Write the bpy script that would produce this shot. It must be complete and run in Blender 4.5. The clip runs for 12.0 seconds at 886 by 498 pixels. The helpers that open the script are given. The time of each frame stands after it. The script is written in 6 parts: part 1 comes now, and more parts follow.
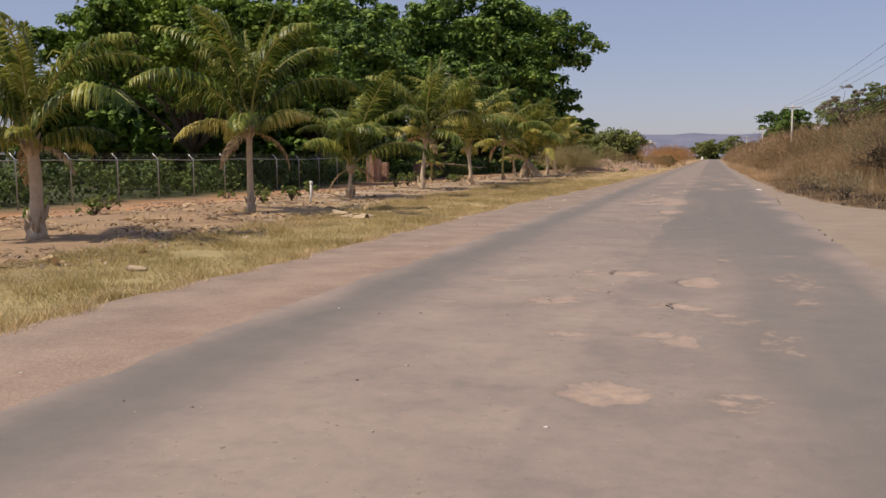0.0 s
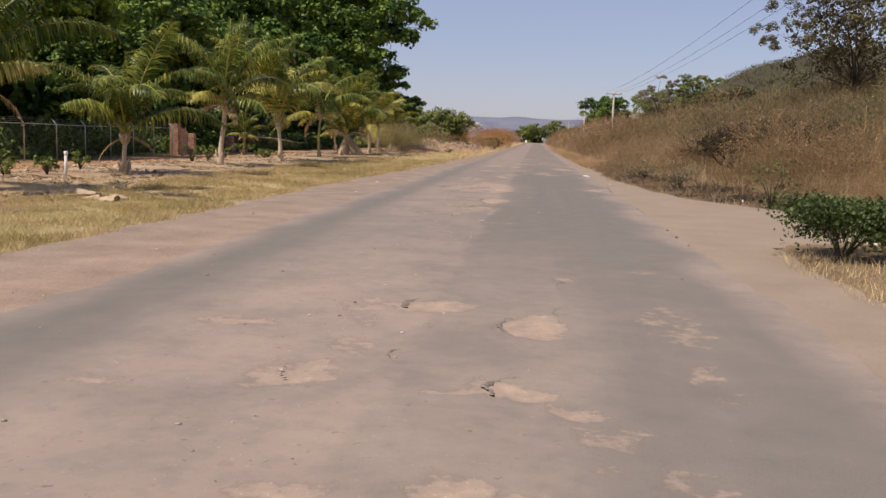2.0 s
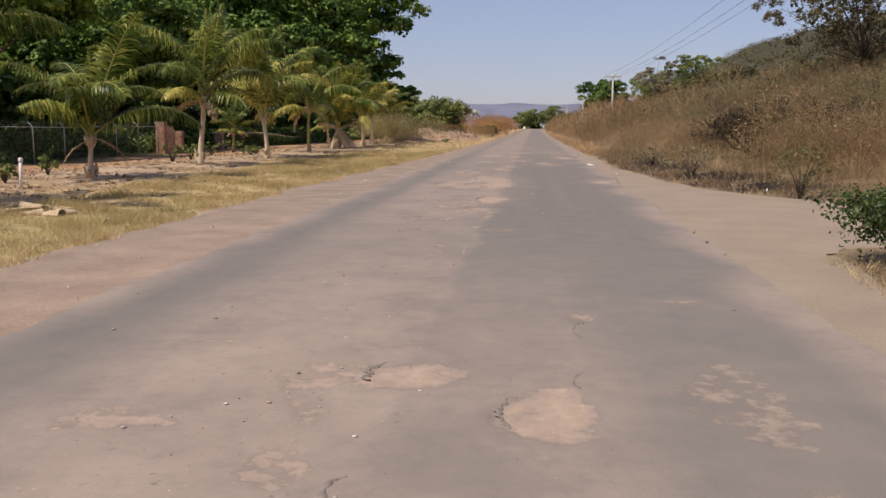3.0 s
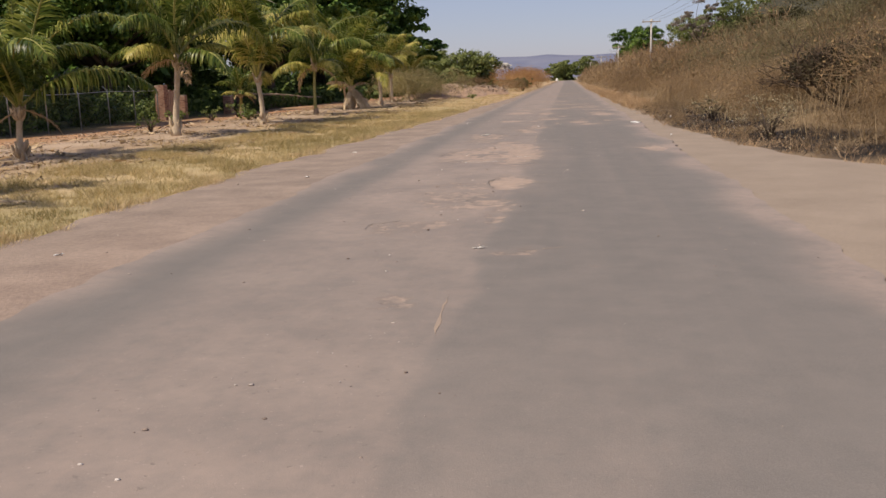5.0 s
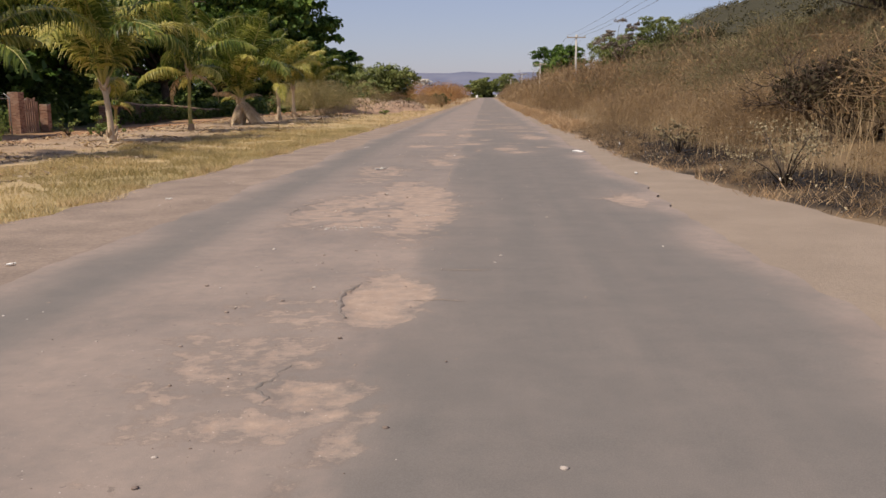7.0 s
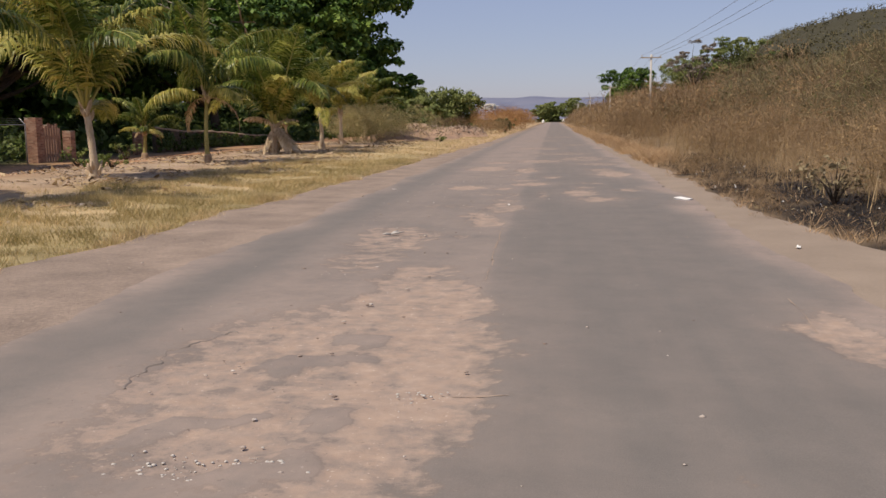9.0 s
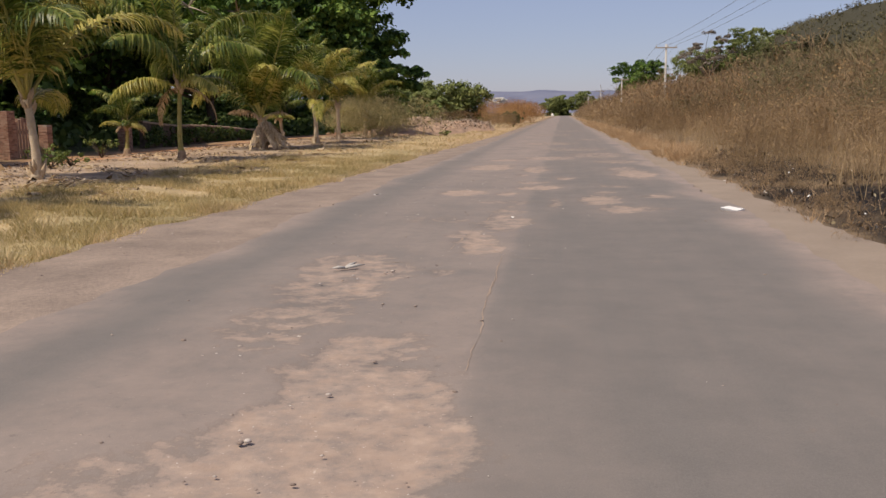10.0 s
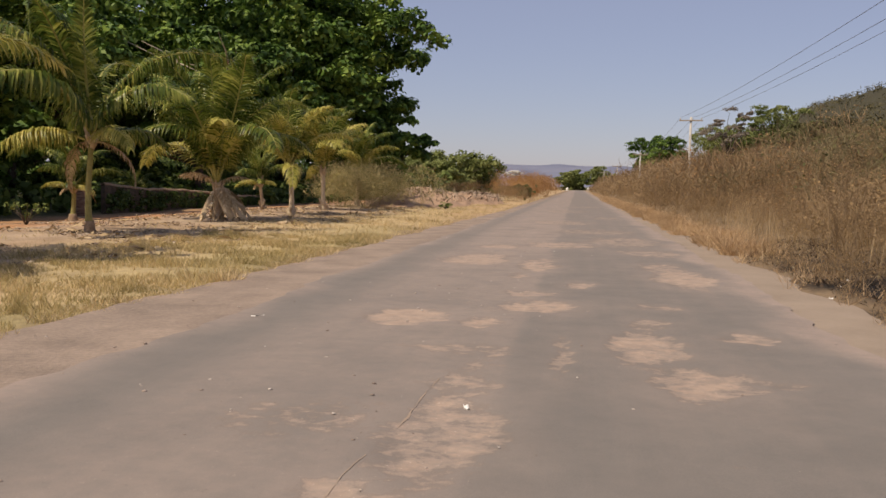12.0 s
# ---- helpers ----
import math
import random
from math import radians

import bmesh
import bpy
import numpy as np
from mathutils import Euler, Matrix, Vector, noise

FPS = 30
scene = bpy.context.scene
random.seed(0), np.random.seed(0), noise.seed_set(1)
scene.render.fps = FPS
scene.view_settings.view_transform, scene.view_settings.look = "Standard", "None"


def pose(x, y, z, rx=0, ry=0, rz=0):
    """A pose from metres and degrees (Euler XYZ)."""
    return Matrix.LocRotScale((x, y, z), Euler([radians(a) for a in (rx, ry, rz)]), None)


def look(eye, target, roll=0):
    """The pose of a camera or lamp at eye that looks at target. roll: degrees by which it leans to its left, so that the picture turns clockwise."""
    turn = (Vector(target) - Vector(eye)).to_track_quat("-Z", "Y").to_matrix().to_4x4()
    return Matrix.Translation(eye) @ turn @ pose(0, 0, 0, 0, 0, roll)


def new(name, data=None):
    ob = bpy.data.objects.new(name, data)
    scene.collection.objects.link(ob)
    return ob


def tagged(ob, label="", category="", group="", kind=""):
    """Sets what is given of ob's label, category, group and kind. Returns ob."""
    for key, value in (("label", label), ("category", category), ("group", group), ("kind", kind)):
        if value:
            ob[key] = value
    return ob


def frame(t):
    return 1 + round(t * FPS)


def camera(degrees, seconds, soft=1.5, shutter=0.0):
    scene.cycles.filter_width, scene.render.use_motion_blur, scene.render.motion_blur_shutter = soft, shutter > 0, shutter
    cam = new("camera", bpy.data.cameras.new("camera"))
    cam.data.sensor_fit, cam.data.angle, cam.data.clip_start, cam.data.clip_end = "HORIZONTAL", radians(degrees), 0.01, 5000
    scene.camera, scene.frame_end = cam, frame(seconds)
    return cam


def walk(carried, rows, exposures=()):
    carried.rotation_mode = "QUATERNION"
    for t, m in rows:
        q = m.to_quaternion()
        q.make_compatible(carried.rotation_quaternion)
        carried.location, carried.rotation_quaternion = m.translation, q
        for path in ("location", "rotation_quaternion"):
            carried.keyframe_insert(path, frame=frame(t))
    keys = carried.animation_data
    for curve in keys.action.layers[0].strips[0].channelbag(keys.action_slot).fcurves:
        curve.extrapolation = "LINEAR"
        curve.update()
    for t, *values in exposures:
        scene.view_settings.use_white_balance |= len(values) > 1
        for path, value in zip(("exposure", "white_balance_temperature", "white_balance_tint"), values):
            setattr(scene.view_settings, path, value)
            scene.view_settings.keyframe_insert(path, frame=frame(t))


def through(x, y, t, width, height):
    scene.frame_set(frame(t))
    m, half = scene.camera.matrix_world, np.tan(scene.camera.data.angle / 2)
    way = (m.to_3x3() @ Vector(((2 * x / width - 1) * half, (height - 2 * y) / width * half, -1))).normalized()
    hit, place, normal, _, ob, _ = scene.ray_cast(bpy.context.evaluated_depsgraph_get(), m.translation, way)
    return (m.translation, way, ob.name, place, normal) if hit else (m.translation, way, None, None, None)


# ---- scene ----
cam = camera(52.5, 12.0)
PATH = [
    (0, (0.33, -0.176, 1.59), (-0.24, 1.73, 1.386), -0.2),
    (0.5, (0.356, 0.871, 1.66), (-0.17, 2.792, 1.477), 0.7),
    (1, (0.338, 2.065, 1.591), (-0.104, 4.006, 1.401), -0.2),
    (1.5, (0.287, 3.019, 1.473), (-0.035, 4.982, 1.266), -0.4),
    (2, (0.149, 4.217, 1.524), (-0.045, 6.192, 1.276), 1.9),
    (2.5, (0.107, 5.277, 1.505), (-0.06, 7.25, 1.221), 2.3),
    (3, (0.096, 6.529, 1.619), (-0.101, 8.501, 1.346), 0.1),
    (3.5, (0.031, 7.663, 1.546), (-0.239, 9.627, 1.282), 0.7),
    (3.7, (0.150, 8.145, 1.54), (-0.199, 10.106, 1.358), -0.5),
    (5.3, (0.038, 13.329, 1.627), (-0.209, 15.275, 1.238), -1.2),
    (5.5, (-0.078, 14.212, 1.496), (-0.243, 16.185, 1.215), 3.3),
    (6, (-0.032, 16.059, 1.537), (-0.255, 18.035, 1.321), 0.9),
    (6.5, (-0.032, 17.678, 1.54), (-0.155, 19.644, 1.193), -1.5),
    (7, (-0.038, 19.512, 1.544), (-0.134, 21.481, 1.205), -0.4),
    (7.2, (-0.059, 19.996, 1.5), (-0.155, 21.972, 1.206), -0.1),
    (8.8, (-0.033, 25.515, 1.575), (-0.265, 27.482, 1.302), -0.3),
    (9, (-0.068, 26.097, 1.565), (-0.308, 28.062, 1.28), -0.5),
    (9.5, (-0.114, 27.968, 1.535), (-0.389, 29.929, 1.255), -1.1),
    (10, (-0.159, 29.638, 1.505), (-0.419, 31.599, 1.207), -0.6),
    (10.5, (-0.174, 31.54, 1.52), (-0.399, 33.507, 1.24), 1.3),
    (11, (-0.178, 33.236, 1.518), (-0.459, 35.195, 1.232), 1.3),
    (11.5, (-0.153, 35.074, 1.544), (-0.472, 37.038, 1.344), -0.9),
    (12, (-0.169, 36.823, 1.483), (-0.46, 38.797, 1.34), 1.0),
]
walk(cam, [(t, look(eye, target, roll)) for t, eye, target, roll in PATH], exposures=[(0.0, -0.23, 6550.0, 18.0), (1.0, -0.18, 6650.0, 18.0), (2.3, -0.09, 6540.0, 18.0), (3.0, -0.14, 6440.0, 18.0), (3.5, -0.21, 6050.0, 19.0), (5.3, -0.18, 6550.0, 18.0), (9.5, -0.24, 6420.0, 18.0), (11.5, -0.22, 6620.0, 18.0), (12.0, -0.20, 6900.0, 18.0)])

# ---- world, sun, exposure ----
SUN_ELEV, SUN_AZ = radians(57), radians(229)
world = bpy.data.worlds.new("world")
scene.world = world
world.use_nodes = True
wn, wl = world.node_tree.nodes, world.node_tree.links
sky = wn.new("ShaderNodeTexSky")
sky.sky_type, sky.sun_disc = "NISHITA", False
sky.sun_elevation, sky.sun_rotation = SUN_ELEV, SUN_AZ
sky.air_density, sky.dust_density, sky.ozone_density = 1.0, 0.55, 10.0
haze = wn.new("ShaderNodeMix")
haze.data_type, haze.blend_type = "RGBA", "MULTIPLY"
haze.inputs["Factor"].default_value = 1.0
for socket in haze.inputs:
    if socket.type == "RGBA" and socket.name == "A":
        wl.new(sky.outputs[0], socket)
    if socket.type == "RGBA" and socket.name == "B":
        socket.default_value = (1.24, 1.02, 0.90, 1.0)
veil = wn.new("ShaderNodeMix")
veil.data_type = "RGBA"
veil.inputs[0].default_value = 0.36
wl.new([o for o in haze.outputs if o.type == "RGBA"][0], veil.inputs[6])
veil.inputs[7].default_value = (4.9, 5.15, 6.5, 1.0)
wl.new(veil.outputs[2], wn["Background"].inputs[0])
wn["Background"].inputs[1].default_value = 0.113
sun_data = bpy.data.lights.new("sun", "SUN")
sun_data.energy, sun_data.angle, sun_data.color = 5.0, radians(0.6), (1.0, 0.905, 0.695)
sun = new("sun", sun_data)
sun_dir = Vector((math.sin(SUN_AZ) * math.cos(SUN_ELEV), math.cos(SUN_AZ) * math.cos(SUN_ELEV), math.sin(SUN_ELEV)))
sun.matrix_world = look(sun_dir * 60, (0, 0, 0))

# ---- materials ----
def material(name, rough=0.9):
    m = bpy.data.materials.new(name)
    m.use_nodes = True
    b = m.node_tree.nodes["Principled BSDF"]
    b.inputs["Roughness"].default_value = rough
    b.inputs["Specular IOR Level"].default_value = 0.25
    return m, m.node_tree.nodes, m.node_tree.links, b


def noise_tex(n, l, scale, detail=4.0, vec=None, rough=0.6):
    t = n.new("ShaderNodeTexNoise")
    t.inputs["Scale"].default_value, t.inputs["Detail"].default_value, t.inputs["Roughness"].default_value = scale, detail, rough
    if vec is not None:
        l.new(vec, t.inputs["Vector"])
    return t.outputs["Fac"]


def ramp(n, l, fac, stops):
    r = n.new("ShaderNodeValToRGB")
    e = r.color_ramp.elements
    while len(e) < len(stops):
        e.new(0.5)
    for k, (p, c) in enumerate(stops):
        e[k].position, e[k].color = p, (*c, 1) if len(c) == 3 else c
    l.new(fac, r.inputs[0])
    return r.outputs[0]


def mixc(n, l, fac, a, b, mode="MIX"):
    m = n.new("ShaderNodeMix")
    m.data_type, m.blend_type = "RGBA", mode
    for sock, v in ((m.inputs[0], fac), (m.inputs[6], a), (m.inputs[7], b)):
        if isinstance(v, (int, float)):
            sock.default_value = v
        elif isinstance(v, tuple):
            sock.default_value = (*v, 1)
        else:
            l.new(v, sock)
    return m.outputs[2]


def mathn(n, l, op, a, b=0.0, clamp=False):
    m = n.new("ShaderNodeMath")
    m.operation, m.use_clamp = op, clamp
    for sock, v in ((m.inputs[0], a), (m.inputs[1], b)):
        if isinstance(v, (int, float)):
            sock.default_value = v
        else:
            l.new(v, sock)
    return m.outputs[0]


def bump(n, l, b, height, strength=0.4, dist=0.02):
    k = n.new("ShaderNodeBump")
    k.inputs["Strength"].default_value, k.inputs["Distance"].default_value = strength, dist
    l.new(height, k.inputs["Height"])
    l.new(k.outputs[0], b.inputs["Normal"])


def place_of(n):
    return n.new("ShaderNodeNewGeometry").outputs["Position"]


def simple(name, c1, c2, scale=6.0, rough=0.9, bumps=0.3, dist=0.01, scale2=40.0):
    """Two tones blended by coarse and fine noise, with fine relief."""
    m, n, l, b = material(name, rough)
    tc = n.new("ShaderNodeTexCoord").outputs["Object"]
    f = mathn(n, l, "ADD", mathn(n, l, "MULTIPLY", noise_tex(n, l, scale, 3, tc), 0.6), mathn(n, l, "MULTIPLY", noise_tex(n, l, scale2, 4, tc), 0.4))
    l.new(ramp(n, l, f, [(0.32, c1), (0.68, c2)]), b.inputs["Base Color"])
    if bumps:
        bump(n, l, b, noise_tex(n, l, scale2, 5, tc), bumps, dist)
    return m


def leaf_mat(name, c1, c2, c3, through=0.35, rough=0.55, patch=0.35, own=0.55):
    """Leaves: each takes its own shade, whole boughs differ, light shines through."""
    m, n, l, b = material(name, rough)
    geo = n.new("ShaderNodeNewGeometry")
    big = noise_tex(n, l, patch, 2, geo.outputs["Position"])
    f = mathn(n, l, "ADD", mathn(n, l, "MULTIPLY", geo.outputs["Random Per Island"], own), mathn(n, l, "MULTIPLY", mathn(n, l, "SUBTRACT", mathn(n, l, "MULTIPLY", big, 2.0), 0.5, True), 1.05 - own))
    col = ramp(n, l, f, [(0.2, c1), (0.5, c2), (0.85, c3)])
    l.new(col, b.inputs["Base Color"])
    tr = n.new("ShaderNodeBsdfTranslucent")
    l.new(col, tr.inputs[0])
    mx = n.new("ShaderNodeMixShader")
    mx.inputs[0].default_value = through
    l.new(b.outputs[0], mx.inputs[1])
    l.new(tr.outputs[0], mx.inputs[2])
    l.new(mx.outputs[0], n["Material Output"].inputs[0])
    return m


def asphalt_mat():
    """Worn asphalt. The wear attribute holds sand in the hollows, a thin film of dust, and fresher dark binder."""
    m, n, l, b = material("asphalt", 0.85)
    p = place_of(n)
    at = n.new("ShaderNodeAttribute")
    at.attribute_name = "wear"
    sep = n.new("ShaderNodeSeparateColor")
    l.new(at.outputs["Color"], sep.inputs[0])
    sand_a, film_a, dark_a = sep.outputs[0], sep.outputs[1], sep.outputs[2]
    fine = noise_tex(n, l, 120, 3, p)
    mid = noise_tex(n, l, 2.2, 6, p, 0.65)
    ragged = noise_tex(n, l, 5.5, 8, p, 0.68)
    broad = noise_tex(n, l, 0.8, 5, p, 0.6)
    base = ramp(n, l, mathn(n, l, "ADD", mathn(n, l, "MULTIPLY", fine, 0.7), mathn(n, l, "MULTIPLY", mid, 0.3)),
                [(0.34, (0.147, 0.134, 0.123)), (0.5, (0.172, 0.157, 0.144)), (0.66, (0.201, 0.183, 0.167))])
    base = mixc(n, l, mathn(n, l, "MULTIPLY", dark_a, 0.6), base, (0.100, 0.092, 0.083))
    # film of dust, drawn out along the road by wheels
    mp = n.new("ShaderNodeMapping")
    mp.inputs["Scale"].default_value = (2.2, 0.04, 1)
    l.new(p, mp.inputs[0])
    drawn = noise_tex(n, l, 1.3, 5, mp.outputs[0], 0.6)
    film = mathn(n, l, "ADD", film_a, mathn(n, l, "MULTIPLY", mathn(n, l, "SUBTRACT", mathn(n, l, "ADD", mathn(n, l, "MULTIPLY", drawn, 0.55), mathn(n, l, "MULTIPLY", mid, 0.45)), 0.5), 0.8))
    patchy = mathn(n, l, "ADD", mathn(n, l, "MULTIPLY", mathn(n, l, "SUBTRACT", broad, 0.5), 3.2), 1.0, True)
    film = mathn(n, l, "MULTIPLY", mathn(n, l, "MULTIPLY", film, 1.0, True), mathn(n, l, "ADD", mathn(n, l, "MULTIPLY", patchy, 0.55), 0.42), True)
    film = mathn(n, l, "ADD", film, mathn(n, l, "MULTIPLY", film_a, mathn(n, l, "MULTIPLY", mathn(n, l, "SUBTRACT", ragged, 0.5), 1.7)), True)
    dust_c = ramp(n, l, broad, [(0.35, (0.262, 0.211, 0.183)), (0.65, (0.318, 0.254, 0.216))])
    col = mixc(n, l, film, base, dust_c)
    # sand lying in the hollows, with ragged broken rims ringed by painted shade
    edge = mathn(n, l, "ADD", sand_a, mathn(n, l, "MULTIPLY", mathn(n, l, "SUBTRACT", mathn(n, l, "ADD", mathn(n, l, "MULTIPLY", ragged, 0.6), mathn(n, l, "MULTIPLY", mid, 0.4)), 0.5), 2.8))
    sand_f = mathn(n, l, "MULTIPLY", mathn(n, l, "SUBTRACT", edge, 0.34), 1.8, True)
    # dark ring in the colour stands in for shade at the hollow's step
    rim = mathn(n, l, "MULTIPLY", mathn(n, l, "SUBTRACT", edge, 0.30), 6.0, True)
    rim = mathn(n, l, "MULTIPLY", rim, mathn(n, l, "SUBTRACT", 1.0, mathn(n, l, "MULTIPLY", mathn(n, l, "SUBTRACT", edge, 0.40), 7.0, True)))
    col = mixc(n, l, mathn(n, l, "MULTIPLY", rim, 0.42), col, (0.105, 0.090, 0.078))
    sand = ramp(n, l, noise_tex(n, l, 7, 6, p, 0.65), [(0.3, (0.330, 0.243, 0.188)), (0.5, (0.385, 0.288, 0.223)), (0.72, (0.450, 0.345, 0.270))])
    col = mixc(n, l, mathn(n, l, "MULTIPLY", sand_f, mathn(n, l, "ADD", mathn(n, l, "MULTIPLY", ragged, 1.7), -0.15, True)), col, sand)
    # pale chips of stone and small dark pits in the worn parts
    worn = mathn(n, l, "ADD", mathn(n, l, "MULTIPLY", film, 0.4), mathn(n, l, "MULTIPLY", sand_f, 0.7), True)
    chip = mathn(n, l, "MULTIPLY", mathn(n, l, "GREATER_THAN", noise_tex(n, l, 38, 2, p), 0.70), worn)
    col = mixc(n, l, mathn(n, l, "MULTIPLY", chip, 0.7), col, (0.60, 0.51, 0.43))
    pit = mathn(n, l, "MULTIPLY", mathn(n, l, "GREATER_THAN", noise_tex(n, l, 13, 5, p, 0.7), 0.655), mathn(n, l, "MULTIPLY", film, 0.6))
    col = mixc(n, l, pit, col, (0.115, 0.097, 0.083))
    l.new(col, b.inputs["Base Color"])
    h = mathn(n, l, "ADD", mathn(n, l, "MULTIPLY", fine, 0.35), mathn(n, l, "ADD", mathn(n, l, "MULTIPLY", sand_f, -0.7), mathn(n, l, "MULTIPLY", ragged, 0.5)))
    bump(n, l, b, h, 0.4, 0.012)
    return m


def gravel_mat():
    """Compacted gravel, reddest at the start of the road and greyer further on."""
    m, n, l, b = material("pink_gravel", 0.95)
    p = place_of(n)
    sep = n.new("ShaderNodeSeparateXYZ")
    l.new(p, sep.inputs[0])
    red = mathn(n, l, "MULTIPLY", mathn(n, l, "SUBTRACT", 26.0, sep.outputs[1]), 0.08, True)
    red = mathn(n, l, "MULTIPLY", red, mathn(n, l, "ADD", noise_tex(n, l, 0.7, 4, p), 0.45), True)
    inner = mathn(n, l, "MULTIPLY", mathn(n, l, "ADD", sep.outputs[0], mathn(n, l, "ADD", mathn(n, l, "MULTIPLY", noise_tex(n, l, 0.5, 4, p), 1.2), 5.1)), 0.9, True)
    red = mathn(n, l, "MULTIPLY", red, mathn(n, l, "ADD", mathn(n, l, "MULTIPLY", inner, 0.75), 0.25))
    f = mathn(n, l, "ADD", mathn(n, l, "MULTIPLY", noise_tex(n, l, 1.1, 6, p), 0.6), mathn(n, l, "MULTIPLY", noise_tex(n, l, 24, 4, p), 0.4))
    grey = ramp(n, l, f, [(0.34, (0.185, 0.147, 0.121)), (0.52, (0.275, 0.216, 0.175)), (0.68, (0.365, 0.284, 0.226))])
    pink = ramp(n, l, f, [(0.34, (0.235, 0.170, 0.133)), (0.52, (0.310, 0.228, 0.180)), (0.68, (0.385, 0.29, 0.228))])
    l.new(mixc(n, l, red, grey, pink), b.inputs["Base Color"])
    bump(n, l, b, noise_tex(n, l, 30, 5, p), 0.7, 0.02)
    return m


def ground_mat(name="earth"):
    m, n, l, b = material(name, 0.95)
    p = place_of(n)
    at = n.new("ShaderNodeAttribute")
    at.attribute_name = "tint"
    f = mathn(n, l, "ADD", mathn(n, l, "MULTIPLY", noise_tex(n, l, 0.9, 5, p), 0.55), mathn(n, l, "MULTIPLY", noise_tex(n, l, 9, 5, p), 0.45))
    v = ramp(n, l, f, [(0.3, (0.55, 0.52, 0.5)), (0.5, (0.98, 0.96, 0.94)), (0.7, (1.35, 1.3, 1.22))])
    col = mixc(n, l, 1.0, at.outputs["Color"], v, "MULTIPLY")
    l.new(col, b.inputs["Base Color"])
    bump(n, l, b, noise_tex(n, l, 14, 6, p), 0.7, 0.05)
    return m


def brick_mat():
    """Fired clay: every brick has its own shade, with soot and lime stains."""
    m, n, l, b = material("brick", 0.9)
    tc = n.new("ShaderNodeTexCoord").outputs["Object"]
    own = n.new("ShaderNodeObjectInfo").outputs["Random"]
    f = mathn(n, l, "ADD", mathn(n, l, "MULTIPLY", own, 0.65), mathn(n, l, "MULTIPLY", noise_tex(n, l, 14, 4, tc), 0.35))
    col = ramp(n, l, f, [(0.15, (0.20, 0.105, 0.072)), (0.5, (0.36, 0.195, 0.132)), (0.85, (0.46, 0.29, 0.205))])
    stain = mathn(n, l, "MULTIPLY", mathn(n, l, "SUBTRACT", noise_tex(n, l, 2.2, 5, place_of(n)), 0.5, True), 2.0, True)
    l.new(mixc(n, l, stain, col, (0.30, 0.235, 0.18)), b.inputs["Base Color"])
    bump(n, l, b, noise_tex(n, l, 45, 5, tc), 0.5, 0.006)
    return m


M_ASPHALT, M_EARTH, M_BRICK = asphalt_mat(), ground_mat(), brick_mat()
M_GRAVEL = gravel_mat()
M_MORTAR = simple("lime_mortar", (0.32, 0.26, 0.20), (0.46, 0.38, 0.30), 6, 0.95, 0.4, 0.006, 50)
M_DIRT = simple("pale_dirt", (0.24, 0.192, 0.150), (0.32, 0.257, 0.202), 0.9, 0.95, 0.6, 0.02, 25)
M_SAND = simple("crack_sand", (0.27, 0.21, 0.165), (0.37, 0.29, 0.228), 5, 0.95, 0.3, 0.004, 60)
M_BARK = simple("bark", (0.05, 0.038, 0.028), (0.15, 0.115, 0.085), 2.5, 0.95, 0.8, 0.04, 14)
M_PALMBARK = simple("palm_bark", (0.42, 0.335, 0.235), (0.64, 0.53, 0.39), 5, 0.9, 0.7, 0.02, 26)
M_PALMBASE = simple("palm_boots", (0.22, 0.15, 0.10), (0.44, 0.33, 0.22), 6, 0.95, 0.9, 0.03, 22)
M_HUSK = simple("palm_husk", (0.36, 0.27, 0.175), (0.60, 0.475, 0.335), 5, 0.9, 0.6, 0.02, 24)
M_PALMGREEN = simple("palm_green_trunk", (0.24, 0.22, 0.07), (0.40, 0.35, 0.14), 3, 0.7, 0.3, 0.01, 20)
M_FROND = leaf_mat("palm_leaf", (0.024, 0.050, 0.010), (0.115, 0.160, 0.027), (0.46, 0.465, 0.115), 0.34, 0.36, 0.9, 0.45)
M_FROND_Y = leaf_mat("palm_leaf_yellow", (0.15, 0.17, 0.03), (0.40, 0.375, 0.085), (0.66, 0.56, 0.19), 0.32, 0.42, 0.9, 0.45)
M_MIDRIB = simple("palm_midrib", (0.26, 0.26, 0.07), (0.44, 0.40, 0.14), 3, 0.45, 0.0)
M_FROND_TAN = leaf_mat("palm_leaf_bleached", (0.45, 0.32, 0.19), (0.62, 0.48, 0.31), (0.74, 0.62, 0.44), 0.15, 0.85, 0.9)
M_FROND_DRY = leaf_mat("palm_leaf_dry", (0.28, 0.18, 0.09), (0.45, 0.32, 0.18), (0.62, 0.48, 0.30), 0.2, 0.8, 0.9)
M_LEAF_A = leaf_mat("feathery_leaf", (0.040, 0.085, 0.012), (0.115, 0.195, 0.025), (0.29, 0.38, 0.058), 0.22, 0.6, 0.25, 0.35)
M_LEAF_C = leaf_mat("broad_leaf", (0.022, 0.055, 0.012), (0.082, 0.158, 0.026), (0.26, 0.36, 0.066), 0.15, 0.58, 0.2, 0.40)
# dusty green, lightened in the base colour in place of distance haze
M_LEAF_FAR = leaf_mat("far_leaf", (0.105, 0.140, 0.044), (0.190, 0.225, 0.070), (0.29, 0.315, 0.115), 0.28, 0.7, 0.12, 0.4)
M_SHRUB = leaf_mat("shrub_leaf", (0.030, 0.053, 0.015), (0.066, 0.102, 0.029), (0.15, 0.182, 0.057), 0.25, 0.5, 1.0)
M_UNDER = leaf_mat("undergrowth_leaf", (0.032, 0.062, 0.015), (0.080, 0.125, 0.028), (0.175, 0.22, 0.055), 0.25, 0.6, 0.6)
